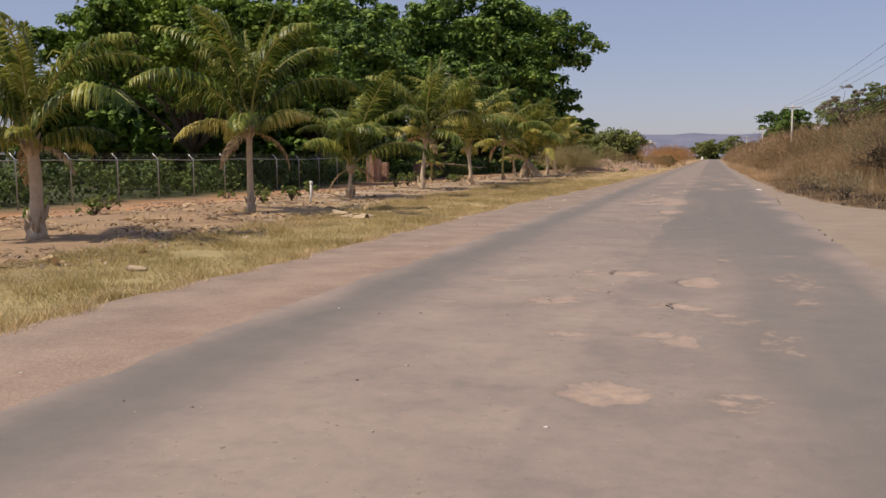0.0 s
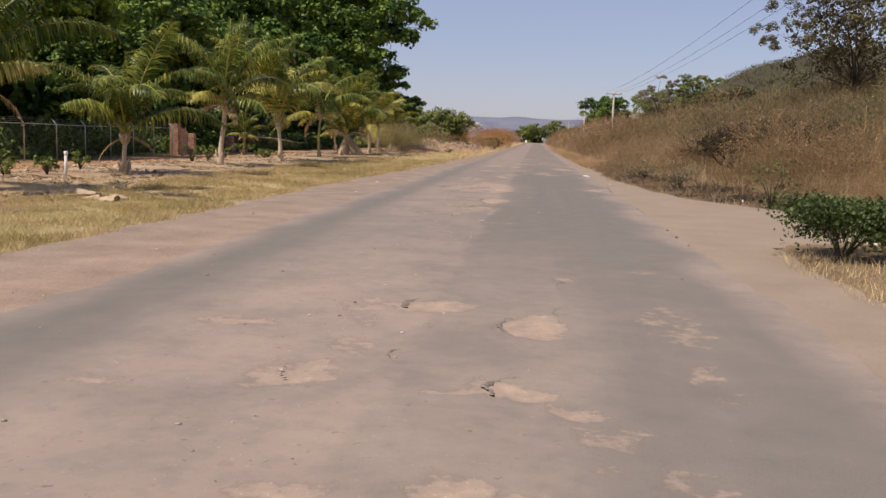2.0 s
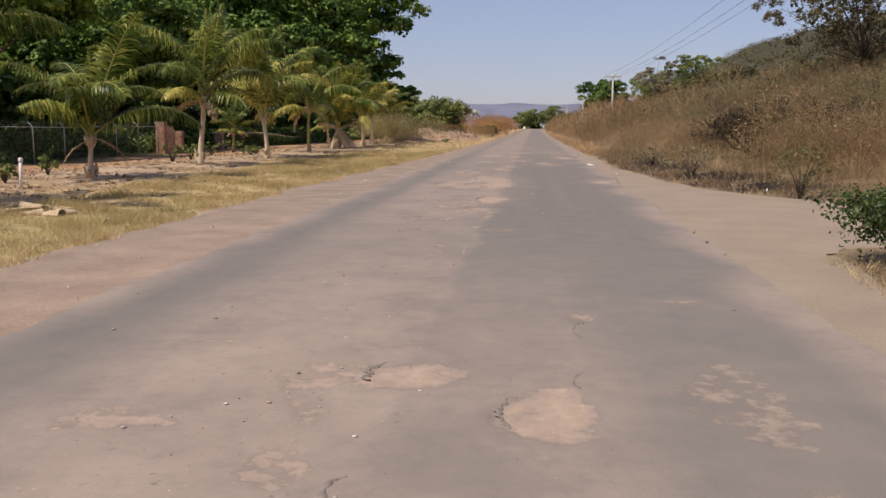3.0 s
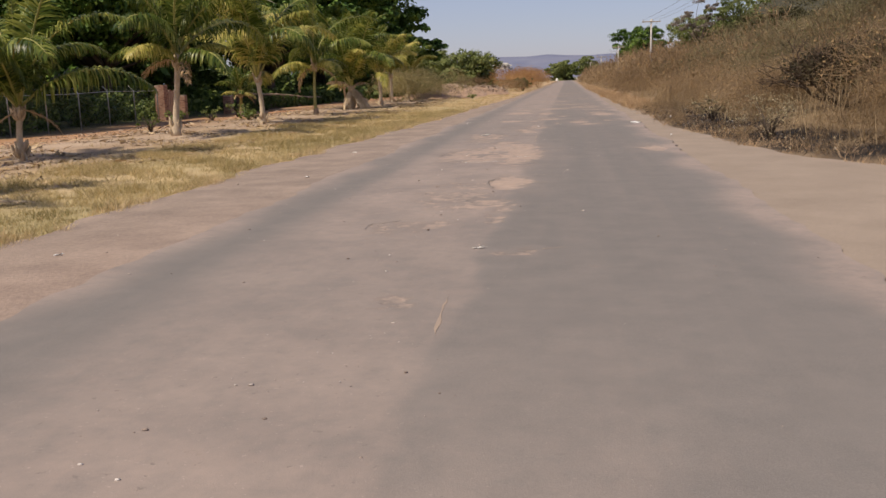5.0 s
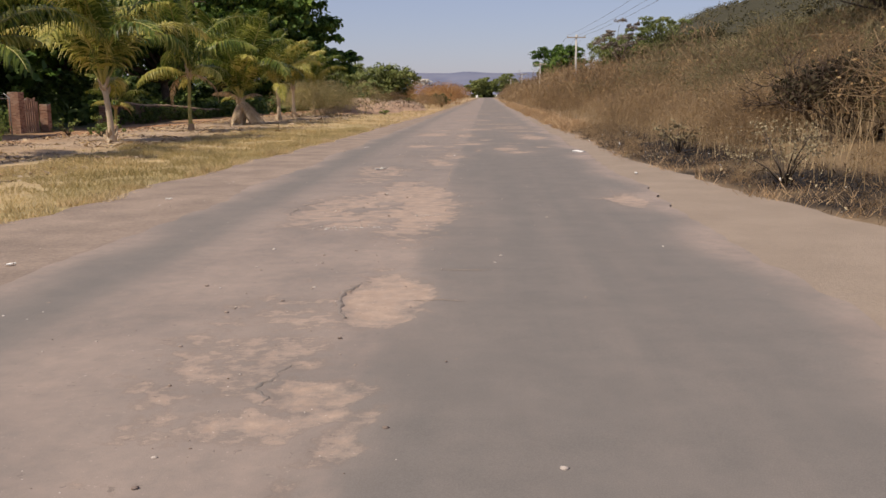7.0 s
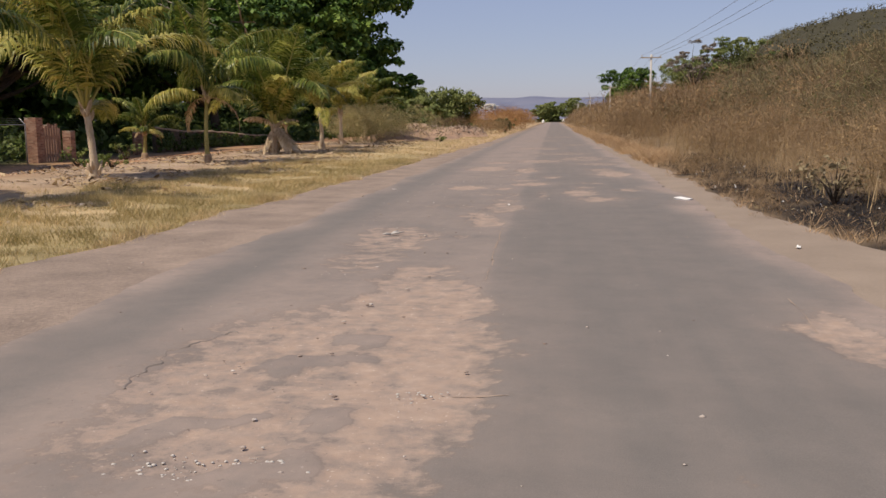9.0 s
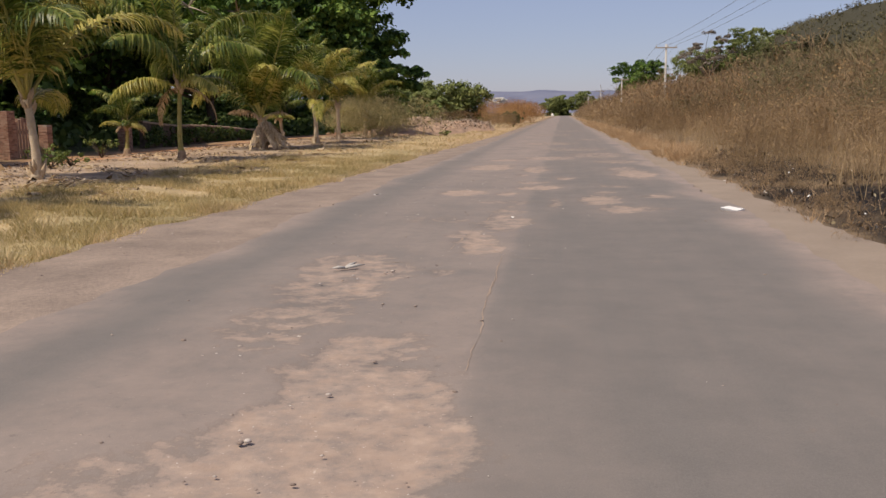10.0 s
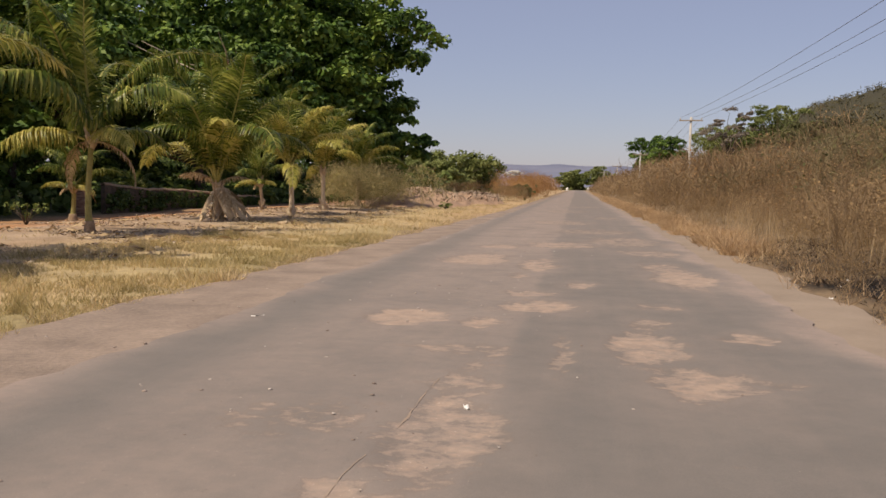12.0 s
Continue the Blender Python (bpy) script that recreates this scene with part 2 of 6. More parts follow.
M_THORN = leaf_mat("thorn_leaf", (0.055, 0.052, 0.026), (0.105, 0.095, 0.046), (0.17, 0.145, 0.075), 0.15, 0.8, 0.3)
M_OLIVE = leaf_mat("olive_leaf", (0.08, 0.085, 0.032), (0.15, 0.145, 0.058), (0.25, 0.22, 0.10), 0.25, 0.8, 0.2, 0.4)
M_DRYLEAF = leaf_mat("dry_leaf", (0.19, 0.122, 0.054), (0.37, 0.245, 0.118), (0.53, 0.375, 0.19), 0.3, 0.85, 0.12, 0.3)
M_REDLEAF = leaf_mat("russet_leaf", (0.22, 0.115, 0.048), (0.40, 0.225, 0.098), (0.54, 0.33, 0.155), 0.25, 0.85, 0.2, 0.35)
M_TWIG = leaf_mat("twig", (0.15, 0.102, 0.054), (0.305, 0.212, 0.120), (0.44, 0.322, 0.19), 0.34, 0.95, 0.12, 0.22)
M_DARKTWIG = simple("dark_twig", (0.05, 0.036, 0.026), (0.13, 0.09, 0.06), 4, 0.95, 0.0)
M_PALETWIG = simple("bleached_wood", (0.30, 0.25, 0.19), (0.48, 0.41, 0.32), 4, 0.9, 0.0)
M_GRASS = leaf_mat("grass", (0.23, 0.195, 0.078), (0.44, 0.352, 0.160), (0.65, 0.51, 0.275), 0.35, 0.8, 0.35, 0.45)
M_PALELEAF = leaf_mat("pale_leaf", (0.19, 0.152, 0.082), (0.29, 0.238, 0.138), (0.44, 0.37, 0.24), 0.2, 0.8, 0.8)
M_DUSTY = leaf_mat("dusty_leaf", (0.19, 0.17, 0.075), (0.32, 0.275, 0.13), (0.46, 0.385, 0.20), 0.3, 0.85, 0.5)
M_THORNDARK = leaf_mat("dark_thorn_leaf", (0.022, 0.02, 0.012), (0.05, 0.042, 0.022), (0.10, 0.082, 0.042), 0.1, 0.85, 0.5)
M_WEED = leaf_mat("weed_leaf", (0.08, 0.12, 0.03), (0.155, 0.20, 0.05), (0.26, 0.30, 0.09), 0.3, 0.6, 1.0)
M_LILAC = leaf_mat("bare_twig_grey", (0.16, 0.135, 0.105), (0.25, 0.21, 0.165), (0.34, 0.29, 0.235), 0.15, 0.9, 0.3)
M_STEMDRY = leaf_mat("dry_stem", (0.20, 0.14, 0.075), (0.34, 0.25, 0.14), (0.50, 0.38, 0.23), 0.0, 0.9, 0.5)
M_BOARD = simple("gate_board", (0.24, 0.145, 0.10), (0.42, 0.275, 0.20), 4, 0.85, 0.4, 0.01, 30)
M_TWIGGREY = leaf_mat("grey_twig", (0.11, 0.095, 0.050), (0.205, 0.172, 0.095), (0.32, 0.265, 0.15), 0.32, 0.95, 0.12, 0.25)
M_STRAW = leaf_mat("straw", (0.48, 0.36, 0.185), (0.64, 0.49, 0.275), (0.76, 0.61, 0.37), 0.3, 0.85, 0.5)
M_TANGRASS = leaf_mat("tan_grass", (0.33, 0.215, 0.115), (0.52, 0.36, 0.205), (0.68, 0.50, 0.31), 0.3, 0.85, 0.5)
M_LITTER = leaf_mat("leaf_litter", (0.11, 0.083, 0.062), (0.28, 0.215, 0.16), (0.52, 0.42, 0.32), 0.0, 0.9, 0.8)
M_STEEL = simple("galvanised_steel", (0.36, 0.36, 0.35), (0.52, 0.52, 0.50), 8, 0.5, 0.0)
M_STEEL.node_tree.nodes["Principled BSDF"].inputs["Metallic"].default_value = 0.6
M_WIRE = simple("fence_wire", (0.10, 0.10, 0.095), (0.18, 0.18, 0.17), 8, 0.6, 0.0)
M_CABLE = simple("cable", (0.10, 0.10, 0.11), (0.16, 0.16, 0.17), 2, 0.6, 0.0)
M_CONCRETE = simple("concrete", (0.42, 0.40, 0.37), (0.58, 0.55, 0.50), 3, 0.9, 0.3, 0.01)
M_PVC = simple("white_pvc", (0.70, 0.68, 0.62), (0.82, 0.81, 0.77), 6, 0.5, 0.1, 0.003)
M_PAPER = simple("white_paper", (0.74, 0.72, 0.68), (0.86, 0.85, 0.82), 20, 0.7, 0.2, 0.004)
M_STONE = leaf_mat("pebble", (0.16, 0.12, 0.10), (0.30, 0.24, 0.20), (0.60, 0.55, 0.50), 0.0, 0.9, 2.0)


# ---- mesh tools ----
RNG = np.random.default_rng(7)


def data_mesh(name, verts, faces, mat, smooth=False):
    """One mesh from arrays; faces is a list of (n, k) index arrays."""
    me = bpy.data.meshes.new(name)
    verts = np.asarray(verts, np.float32)
    faces = [np.asarray(f, np.int32) for f in faces if len(f)]
    me.vertices.add(len(verts))
    me.vertices.foreach_set("co", verts.ravel())
    total = np.concatenate([np.full(len(f), f.shape[1], np.int32) for f in faces])
    me.loops.add(int(total.sum()))
    me.loops.foreach_set("vertex_index", np.concatenate([f.ravel() for f in faces]))
    me.polygons.add(len(total))
    me.polygons.foreach_set("loop_start", np.concatenate([[0], np.cumsum(total)[:-1]]).astype(np.int32))
    if smooth:
        me.polygons.foreach_set("use_smooth", np.ones(len(total), bool))
    me.update(calc_edges=True)
    me.materials.append(mat)
    return me


class Heap:
    """Gathers pieces of mesh into one."""
    def __init__(self):
        self.v, self.q, self.t, self.n = [], [], [], 0

    def add(self, v, q=None, t=None):
        v = np.asarray(v, float).reshape(-1, 3)
        if q is not None and len(q):
            self.q.append(np.asarray(q, int).reshape(-1, 4) + self.n)
        if t is not None and len(t):
            self.t.append(np.asarray(t, int).reshape(-1, 3) + self.n)
        self.v.append(v)
        self.n += len(v)

    def mesh(self, name, mat, smooth=False):
        f = []
        if self.q:
            f.append(np.concatenate(self.q))
        if self.t:
            f.append(np.concatenate(self.t))
        return data_mesh(name, np.concatenate(self.v), f, mat, smooth)


def tube(points, radii, sides=7, cap=True):
    """Vertices and quads of a tapering tube along points."""
    p = np.asarray(points, float)
    r = np.asarray(radii, float)
    d = np.gradient(p, axis=0)
    d /= np.linalg.norm(d, axis=1)[:, None] + 1e-9
    ref = np.array([0.3, 0.9, 0.2]) if abs(d[0][2]) > 0.8 else np.array([0, 0, 1.0])
    a = np.cross(d, ref)
    a /= np.linalg.norm(a, axis=1)[:, None] + 1e-9
    b = np.cross(d, a)
    ang = np.linspace(0, 2 * np.pi, sides, endpoint=False)
    v = p[:, None] + r[:, None, None] * (np.cos(ang)[None, :, None] * a[:, None] + np.sin(ang)[None, :, None] * b[:, None])
    n = len(p)
    i, j = np.meshgrid(np.arange(n - 1), np.arange(sides), indexing="ij")
    k = (j + 1) % sides
    q = np.stack([i * sides + j, i * sides + k, (i + 1) * sides + k, (i + 1) * sides + j], -1).reshape(-1, 4)
    v = v.reshape(-1, 3)
    t = None
    if cap:
        v = np.concatenate([v, p[:1], p[-1:]])
        e, f = n * sides, n * sides + 1
        jj = np.arange(sides)
        kk = (jj + 1) % sides
        t = np.concatenate([np.stack([kk, jj, np.full(sides, e)], -1), np.stack([(n - 1) * sides + jj, (n - 1) * sides + kk, np.full(sides, f)], -1)])
    return v, q, t


def box(cx, cy, cz, sx, sy, sz, bev=0.0):
    """A closed block, its long edges bevelled."""
    bm = bmesh.new()
    bmesh.ops.create_cube(bm, size=1.0, matrix=Matrix.Translation((cx, cy, cz)) @ Matrix.Diagonal((sx, sy, sz, 1)))
    if bev:
        bmesh.ops.bevel(bm, geom=bm.edges[:], offset=bev, segments=2, affect="EDGES", profile=0.6)
    return bm


def thing(name, place, label, category, group="", kind="", turn=0.0):
    ob = new(name)
    ob.empty_display_size = 0.2
    ob.matrix_basis = pose(*place, 0, 0, turn)
    return tagged(ob, label, category, group, kind)


def part(name, shape, mat, parent, label="", m=None):
    """Links a bmesh, or mesh data, as one mesh object under a thing or part."""
    if isinstance(shape, bmesh.types.BMesh):
        me = bpy.data.meshes.new(name)
        shape.to_mesh(me)
        shape.free()
        me.materials.append(mat)
    else:
        me = shape
    ob = new(name, me)
    ob.parent = parent
    if m is not None:
        ob.matrix_basis = m
    return tagged(ob, label)


def leaves(rng, centres, radii, per, size, flat=0.75, up=0.5, long=1.5, stray=0.38):
    """Leaf blades scattered over the outsides of clumps: vertices and quads."""
    n = len(centres)
    c = np.repeat(centres, per, axis=0)
    r = np.repeat(radii, per)
    d = rng.normal(size=(n * per, 3))
    d[:, 2] += up
    d /= np.linalg.norm(d, axis=1)[:, None]
    rad = r * rng.uniform(0.35, 1.04, n * per)
    pos = c + d * rad[:, None] * np.array([1, 1, flat])
    nor = d * 0.9 + rng.normal(size=d.shape) * stray + np.array([0, 0, 0.35])
    nor /= np.linalg.norm(nor, axis=1)[:, None]
    a = np.cross(nor, rng.normal(size=d.shape))
    a /= np.linalg.norm(a, axis=1)[:, None] + 1e-9
    b = np.cross(nor, a)
    s = size * rng.uniform(0.6, 1.3, n * per)[:, None]
    k = 0.5 * s * long
    h = nor * s * 0.18
    v = np.stack([pos - a * k, pos - b * s * 0.5 + h, pos + a * k, pos + b * s * 0.5 + h], 1).reshape(-1, 3)
    return v, np.arange(len(v)).reshape(-1, 4)


def blades(rng, pos, height, width, lean=0.5):
    """Single grass blades: one bent triangle each."""
    n = len(pos)
    ang = rng.uniform(0, 2 * np.pi, n)
    w = np.stack([np.cos(ang), np.sin(ang), 0 * ang], 1) * (width * 0.5)[:, None]
    la = rng.uniform(0, 2 * np.pi, n)
    tip = pos + np.stack([np.cos(la) * lean * height * rng.uniform(0.2, 1, n), np.sin(la) * lean * height * rng.uniform(0.2, 1, n), height], 1)
    v = np.stack([pos - w, pos + w, tip], 1).reshape(-1, 3)
    return v, np.arange(len(v)).reshape(-1, 3)


def fnoise(x, y, s, seed=0.0):
    """Cheap smooth noise in -1..1 for arrays."""
    x, y = np.asarray(x, float) * s + seed * 7.13, np.asarray(y, float) * s - seed * 3.7
    return (np.sin(x * 1.3 + 1.7 * np.sin(y * 0.9 + seed)) + np.sin(y * 1.7 + 1.3 * np.sin(x * 1.1 - seed)) + np.sin((x + y) * 2.3 + seed * 2) * 0.6) / 2.6


def smooth(a, b, x):
    t = np.clip((np.asarray(x, float) - a) / (b - a), 0, 1)
    return t * t * (3 - 2 * t)


# ---- the lie of the land ----
def edge_grass(y):
    """Where the left-hand grass meets the shoulder."""
    y = np.asarray(y, float)
    return np.interp(y, [-40, 10, 30, 50, 90, 350], [-5.9, -6.0, -6.05, -5.4, -4.5, -3.0]) + 0.14 * fnoise(y, y * 0, 0.9, 2) + 0.10 * fnoise(y, y * 0, 3.1, 3)


def edge_left(y):
    y = np.asarray(y, float)
    return np.interp(y, [-40, 30, 50, 90, 350], [-3.95, -4.0, -3.95, -3.7, -2.4]) + 0.12 * fnoise(y, y * 0, 0.7, 5) + 0.05 * fnoise(y, y * 0, 5, 6)


def edge_right(y):
    y = np.asarray(y, float)
    return 2.55 + 0.10 * fnoise(y, y * 0, 0.6, 8) + 0.05 * fnoise(y, y * 0, 4.5, 9)


def edge_brush(y):
    """Where the right-hand dirt meets the scrub."""
    y = np.asarray(y, float)
    return np.interp(y, [-40, 8, 16.5, 18.5, 20, 25, 28, 31, 34, 42, 60, 350], [3.7, 3.6, 3.5, 3.6, 7.2, 7.4, 5.4, 4.1, 3.8, 3.1, 3.15, 3.0]) + 0.15 * fnoise(y, y * 0, 1.1, 11) + 0.09 * fnoise(y, y * 0, 3.9, 12)


def land(x, y):
    """Height of the ground."""
    x, y = np.asarray(x, float), np.asarray(y, float)
    z = -0.035 + 0.03 * fnoise(x, y, 0.9, 1) + 0.05 * fnoise(x, y, 0.23, 4)
    z = z - 0.5 * smooth(-14, -26, x)
    off = x - edge_brush(y)
    z = z + 0.55 * smooth(0.0, 6.0, off) + 0.2 * np.clip(x - 9.5, 0, 8.5) * (1 - smooth(380, 640, y))
    slope = np.maximum(0, x - 18)
    hill = (30 * (1 - np.exp(-slope * 0.38 / 30)) + 17 * smooth(48, 112, x) * smooth(200, 420, y)) * smooth(-400, -60, y) * (1 - smooth(470, 640, y))
    z = z + hill * (1 + 0.10 * fnoise(x, y, 0.012, 3) + 0.05 * fnoise(x, y, 0.05, 5))
    road = smooth(-6.6, -5.9, x) * (1 - smooth(0.0, 0.6, off)) * (1 - smooth(425, 435, y))
    return z * (1 - road) - 0.045 * road


def at(x, y, dz=0.0):
    return (x, y, float(land(x, y)) + dz)


def spaced(lo, hi, near0, near1, step, grow=1.16):
    """Grid lines: even between near0 and near1, ever wider outside."""
    mid = list(np.arange(near0, near1 + 1e-6, step))
    s, v = step, mid[-1]
    while v < hi:
        s *= grow
        v = min(v + s, hi)
        mid.append(v)
    s, v = step, mid[0]
    while v > lo:
        s *= grow
        v = max(v - s, lo)
        mid.insert(0, v)
    return np.array(mid)


def grid_mesh(name, X, Y, Z, mat):
    ny, nx = X.shape
    i, j = np.meshgrid(np.arange(ny - 1), np.arange(nx - 1), indexing="ij")
    a = i * nx + j
    q = np.stack([a, a + 1, a + nx + 1, a + nx], -1).reshape(-1, 4)
    return data_mesh(name, np.stack([X, Y, Z], -1).reshape(-1, 3), [q], mat, True)


def paint(me, name, rgb):
    at_ = me.color_attributes.new(name, "FLOAT_COLOR", "POINT")
    col = np.ones((len(me.vertices), 4), np.float32)
    col[:, :3] = rgb
    at_.data.foreach_set("color", col.ravel())


def build_ground():
    xs, ys = np.unique(np.concatenate([spaced(-2600, 2600, -34, 30, 0.5, 1.13), np.arange(3.25, 7.5, 0.25)])), spaced(-500, 3600, -8, 112, 0.65, 1.11)
    X, Y = np.meshgrid(xs, ys)
    me = grid_mesh("ground", X, Y, land(X, Y), M_EARTH)
    x, y = X.ravel(), Y.ravel()
    j = x + 1.2 * fnoise(x, y, 0.35, 6) + 0.6 * fnoise(x, y, 1.1, 2)
    c = np.ones((len(x), 1)) * np.array([[0.21, 0.155, 0.10]])
    def lay(col, w):
        nonlocal c
        c = c * (1 - w[:, None]) + np.array([col]) * w[:, None]
    lay((0.32, 0.225, 0.142), smooth(-30, -22, j) * (1 - smooth(-11, -8, j)))
    lay((0.40, 0.31, 0.23), smooth(-22, -18, j) * (1 - smooth(-11, -8, j)) * smooth(24, 36, y) * (0.4 + 0.6 * smooth(-0.3, 0.4, fnoise(x, y, 0.4, 51))))
    lay((0.44, 0.235, 0.12), smooth(-30, -25, j) * (1 - smooth(-21, -16, j)) * (0.5 + 0.5 * smooth(-0.2, 0.5, fnoise(x, y, 0.3, 9))))
    lay((0.34, 0.285, 0.145), smooth(-10.5, -8.5, j) * (1 - smooth(-6.2, -5.2, x)))
    lay((0.43, 0.31, 0.18), smooth(-9, -7, j) * smooth(55, 90, y) * (1 - smooth(-5, -4, x)))
    lay((0.47, 0.365, 0.212), smooth(-12.5, -10.5, j) * (1 - smooth(-7.2, -6.2, j)) * smooth(19, 27, y) * (0.5 + 0.5 * smooth(-0.3, 0.4, fnoise(x, y, 0.55, 12))))
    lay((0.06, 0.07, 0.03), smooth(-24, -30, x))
    right = smooth(0.2, 1.4, x - edge_brush(y))
    lay((0.20, 0.145, 0.085), right)
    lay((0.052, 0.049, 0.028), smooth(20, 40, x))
    lay((0.33, 0.24, 0.14), smooth(0, 0.4, x - edge_brush(y)) * (1 - smooth(0.8, 1.8, x - edge_brush(y))) * smooth(54, 62, y))
    # burnt black strip, carried on under the scrub as painted shade in its hollows
    off = x - edge_brush(y) + 0.35 * fnoise(x, y, 1.3, 15)
    lay((0.015, 0.014, 0.014), smooth(0.3, 0.7, off) * (1 - smooth(2.2, 3.2, off)) * smooth(27, 30, y) * (1 - smooth(52, 62, y)) * smooth(-0.7, -0.05, fnoise(x, y, 0.75, 16) + 0.4 * fnoise(x, y, 2.4, 18)))
    lay((0.12, 0.12, 0.07), smooth(425, 480, y))
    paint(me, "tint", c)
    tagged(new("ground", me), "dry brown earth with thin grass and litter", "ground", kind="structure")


def strip(name, left, right, z, mat, y0, y1, nx, step, label, category, zf=None):
    ys = spaced(y0, y1, max(y0, -4), min(y1, 66), step, 1.05)
    u = np.linspace(0, 1, nx)
    Y = np.repeat(ys[:, None], nx, 1)
    X = left(ys)[:, None] * (1 - u) + right(ys)[:, None] * u
    Z = np.full_like(X, z) + 0.006 * fnoise(X, Y, 1.3, 2)
    me = grid_mesh(name, X, Y, Z, mat)
    return tagged(new(name, me), label, category, kind="structure"), X, Y, me


# worn, sand-filled hollows: x, y, half width, half length, how deep in sand
HOLLOWS = [(-.30, 5.72, .26, .24, 1), (.53, 5.85, .2, .28, .6), (-.24, 7.9, .23, .2, .9), (.16, 7.65, .17, .2, .8), (.19, 11.45, .27, .55, 1), (-.67, 12.2, .30, .3, .95),
           (-1.33, 9.55, .27, .32, .75), (-.86, 7.83, .2, .1, .6), (-2.47, 9.42, .25, .24, .5), (-2.15, 11.05, .38, .18, .6), (1.34, 11.7, .30, .8, .5), (1.3, 9.95, .24, .45, .5),
           (.93, 7.83, .22, .4, .45), (.63, 8.6, .23, .5, .45), (.12, 9.63, .24, .22, .95), (.52, 9.22, .17, .24, .7), (-1.05, 10.4, .16, .42, .5), (-1.22, 11.9, .22, .6, .55)]
HOLLOWS += [(-.33, 9.44, .26, .09, .6), (.48, 14.2, .16, .2, .65), (1.43, 14.7, .26, .22, .45), (-2.15, 12.77, .25, .14, .5), (-1.18, 18.29, .16, .19, .55), (-.80, 26.2, .30, .95, 1),
            (-.95, 31.5, .50, 2.4, .95), (-1.75, 31.5, .85, 1.9, .8), (-1.5, 24.8, .5, 1.6, .5), (-1.7, 21.9, .45, .6, .48), (-.42, 20.5, .2, .14, .75), (2.03, 32.7, .28, .75, .9),
            (-.96, 24.1, .27, .42, .75), (-.76, 23.4, .14, .44, .65), (-1.12, 23.45, .25, .35, .55), (-.76, 22.6, .11, .43, .6), (-1.52, 23.6, .26, .28, .5), (-1.38, 22.1, .16, .18, .7)]
HOLLOWS += [(-1.04, 33.2, .42, 1.0, .95), (-1.35, 33.7, .6, 1.6, .8), (-2.1, 31.6, .55, .9, .65), (-1.50, 35.2, .28, .34, .8), (-2.12, 37.5, .52, 1.3, .7), (-2.14, 36.0, .4, .8, .6),
            (-2.27, 38.4, .42, .6, .7), (-1.08, 39.9, .24, .8, .85), (-1.35, 40.7, .22, .36, .75), (-.93, 42.0, .33, 1.0, .65), (-1.29, 37.8, .12, .19, .65), (-2.0, 46.7, .42, .52, 1),
            (-.63, 47.9, .44, .55, 1), (-.84, 53.8, .34, 1.1, .85), (-2.1, 54.7, .62, 1.4, .9), (.52, 45.3, .34, .85, .85), (.85, 43.75, .40, .62, .85), (1.56, 45.9, .24, .3, .75)]
HOLLOWS += [(1.62, 52.0, .45, 1.5, 1), (-1.93, 42.2, .6, .5, .42), (-.25, 44.7, .09, 1.0, .6), (.60, 46.75, .28, .33, .6), (1.30, 44.0, .26, .15, .6), (.86, 48.06, .3, .3, .6),
            (-1.18, 46.3, .24, .3, .95), (-.75, 49.2, .3, .32, .8), (-1.97, 58.6, .55, .8, .85), (-.09, 50.5, .2, .4, .85), (1.41, 53.7, .42, .9, .65), (-1.05, 51.5, .2, .45, .7),
            (-.56, 59.7, .84, 1.2, .75), (1.08, 61.7, 1.05, 2.3, .6), (1.51, 57.6, .64, 1.0, .65), (.43, 66.7, 1.4, 1.8, .55), (-1.14, 44.8, .5, .33, .5), (-.92, 43.5, .27, .9, .5)]
HOLLOWS += [(-.91, 41.5, .2, .5, .6), (-.81, 74, 1.35, 2.2, .6), (-.79, 91, 1.6, 3.4, .5), (1.2, 80, .8, 2.2, .5), (.3, 103, 1.4, 3, .5)]
# asphalt still whole between the hollows: x, y, half width, half length, slant
ISLANDS = [(-1.43, 32.35, .24, .18, 0), (-1.50, 31.6, .36, .18, .5), (-1.86, 30.45, .34, .15, .9), (-1.40, 29.68, .28, .14, .4), (-1.26, 30.02, .2, .09, .3), (-1.15, 30.6, .12, .2, 0), (-1.95, 34.2, .3, .5, 0)]


def hollows(x, y):
    """Sand lying in the hollows, and the dust round them."""
    wx = x + 0.10 * fnoise(x, y, 2.6, 4) + 0.06 * fnoise(x, y, 7.3, 14)
    wy = y + 0.22 * fnoise(x, y, 1.7, 7) + 0.12 * fnoise(x, y, 5.1, 17)
    sand, halo = np.zeros_like(x), np.zeros_like(x)
    for cx, cy, rx, ry, deep in HOLLOWS:
        near = np.abs(y - cy) < ry * 3.4 + 0.8
        d = np.sqrt(((wx[near] - cx) / rx) ** 2 + ((wy[near] - cy) / ry) ** 2)
        sand[near] = np.maximum(sand[near], deep * 0.9 * (1 - smooth(0.55, 1.55, d)))
        halo[near] = np.maximum(halo[near], deep * 0.55 * np.exp(-0.32 * d ** 2))
    for cx, cy, rx, ry, slant in ISLANDS:
        near = np.abs(y - cy) < ry * 3 + 1.0
        d = np.sqrt(((wx[near] - cx) / rx) ** 2 + ((wy[near] - cy - slant * (wx[near] - cx)) / ry) ** 2)
        whole = 1 - smooth(0.7, 1.3, d)
        sand[near] *= 1 - whole
        halo[near] *= 1 - 0.8 * whole
    return sand, halo


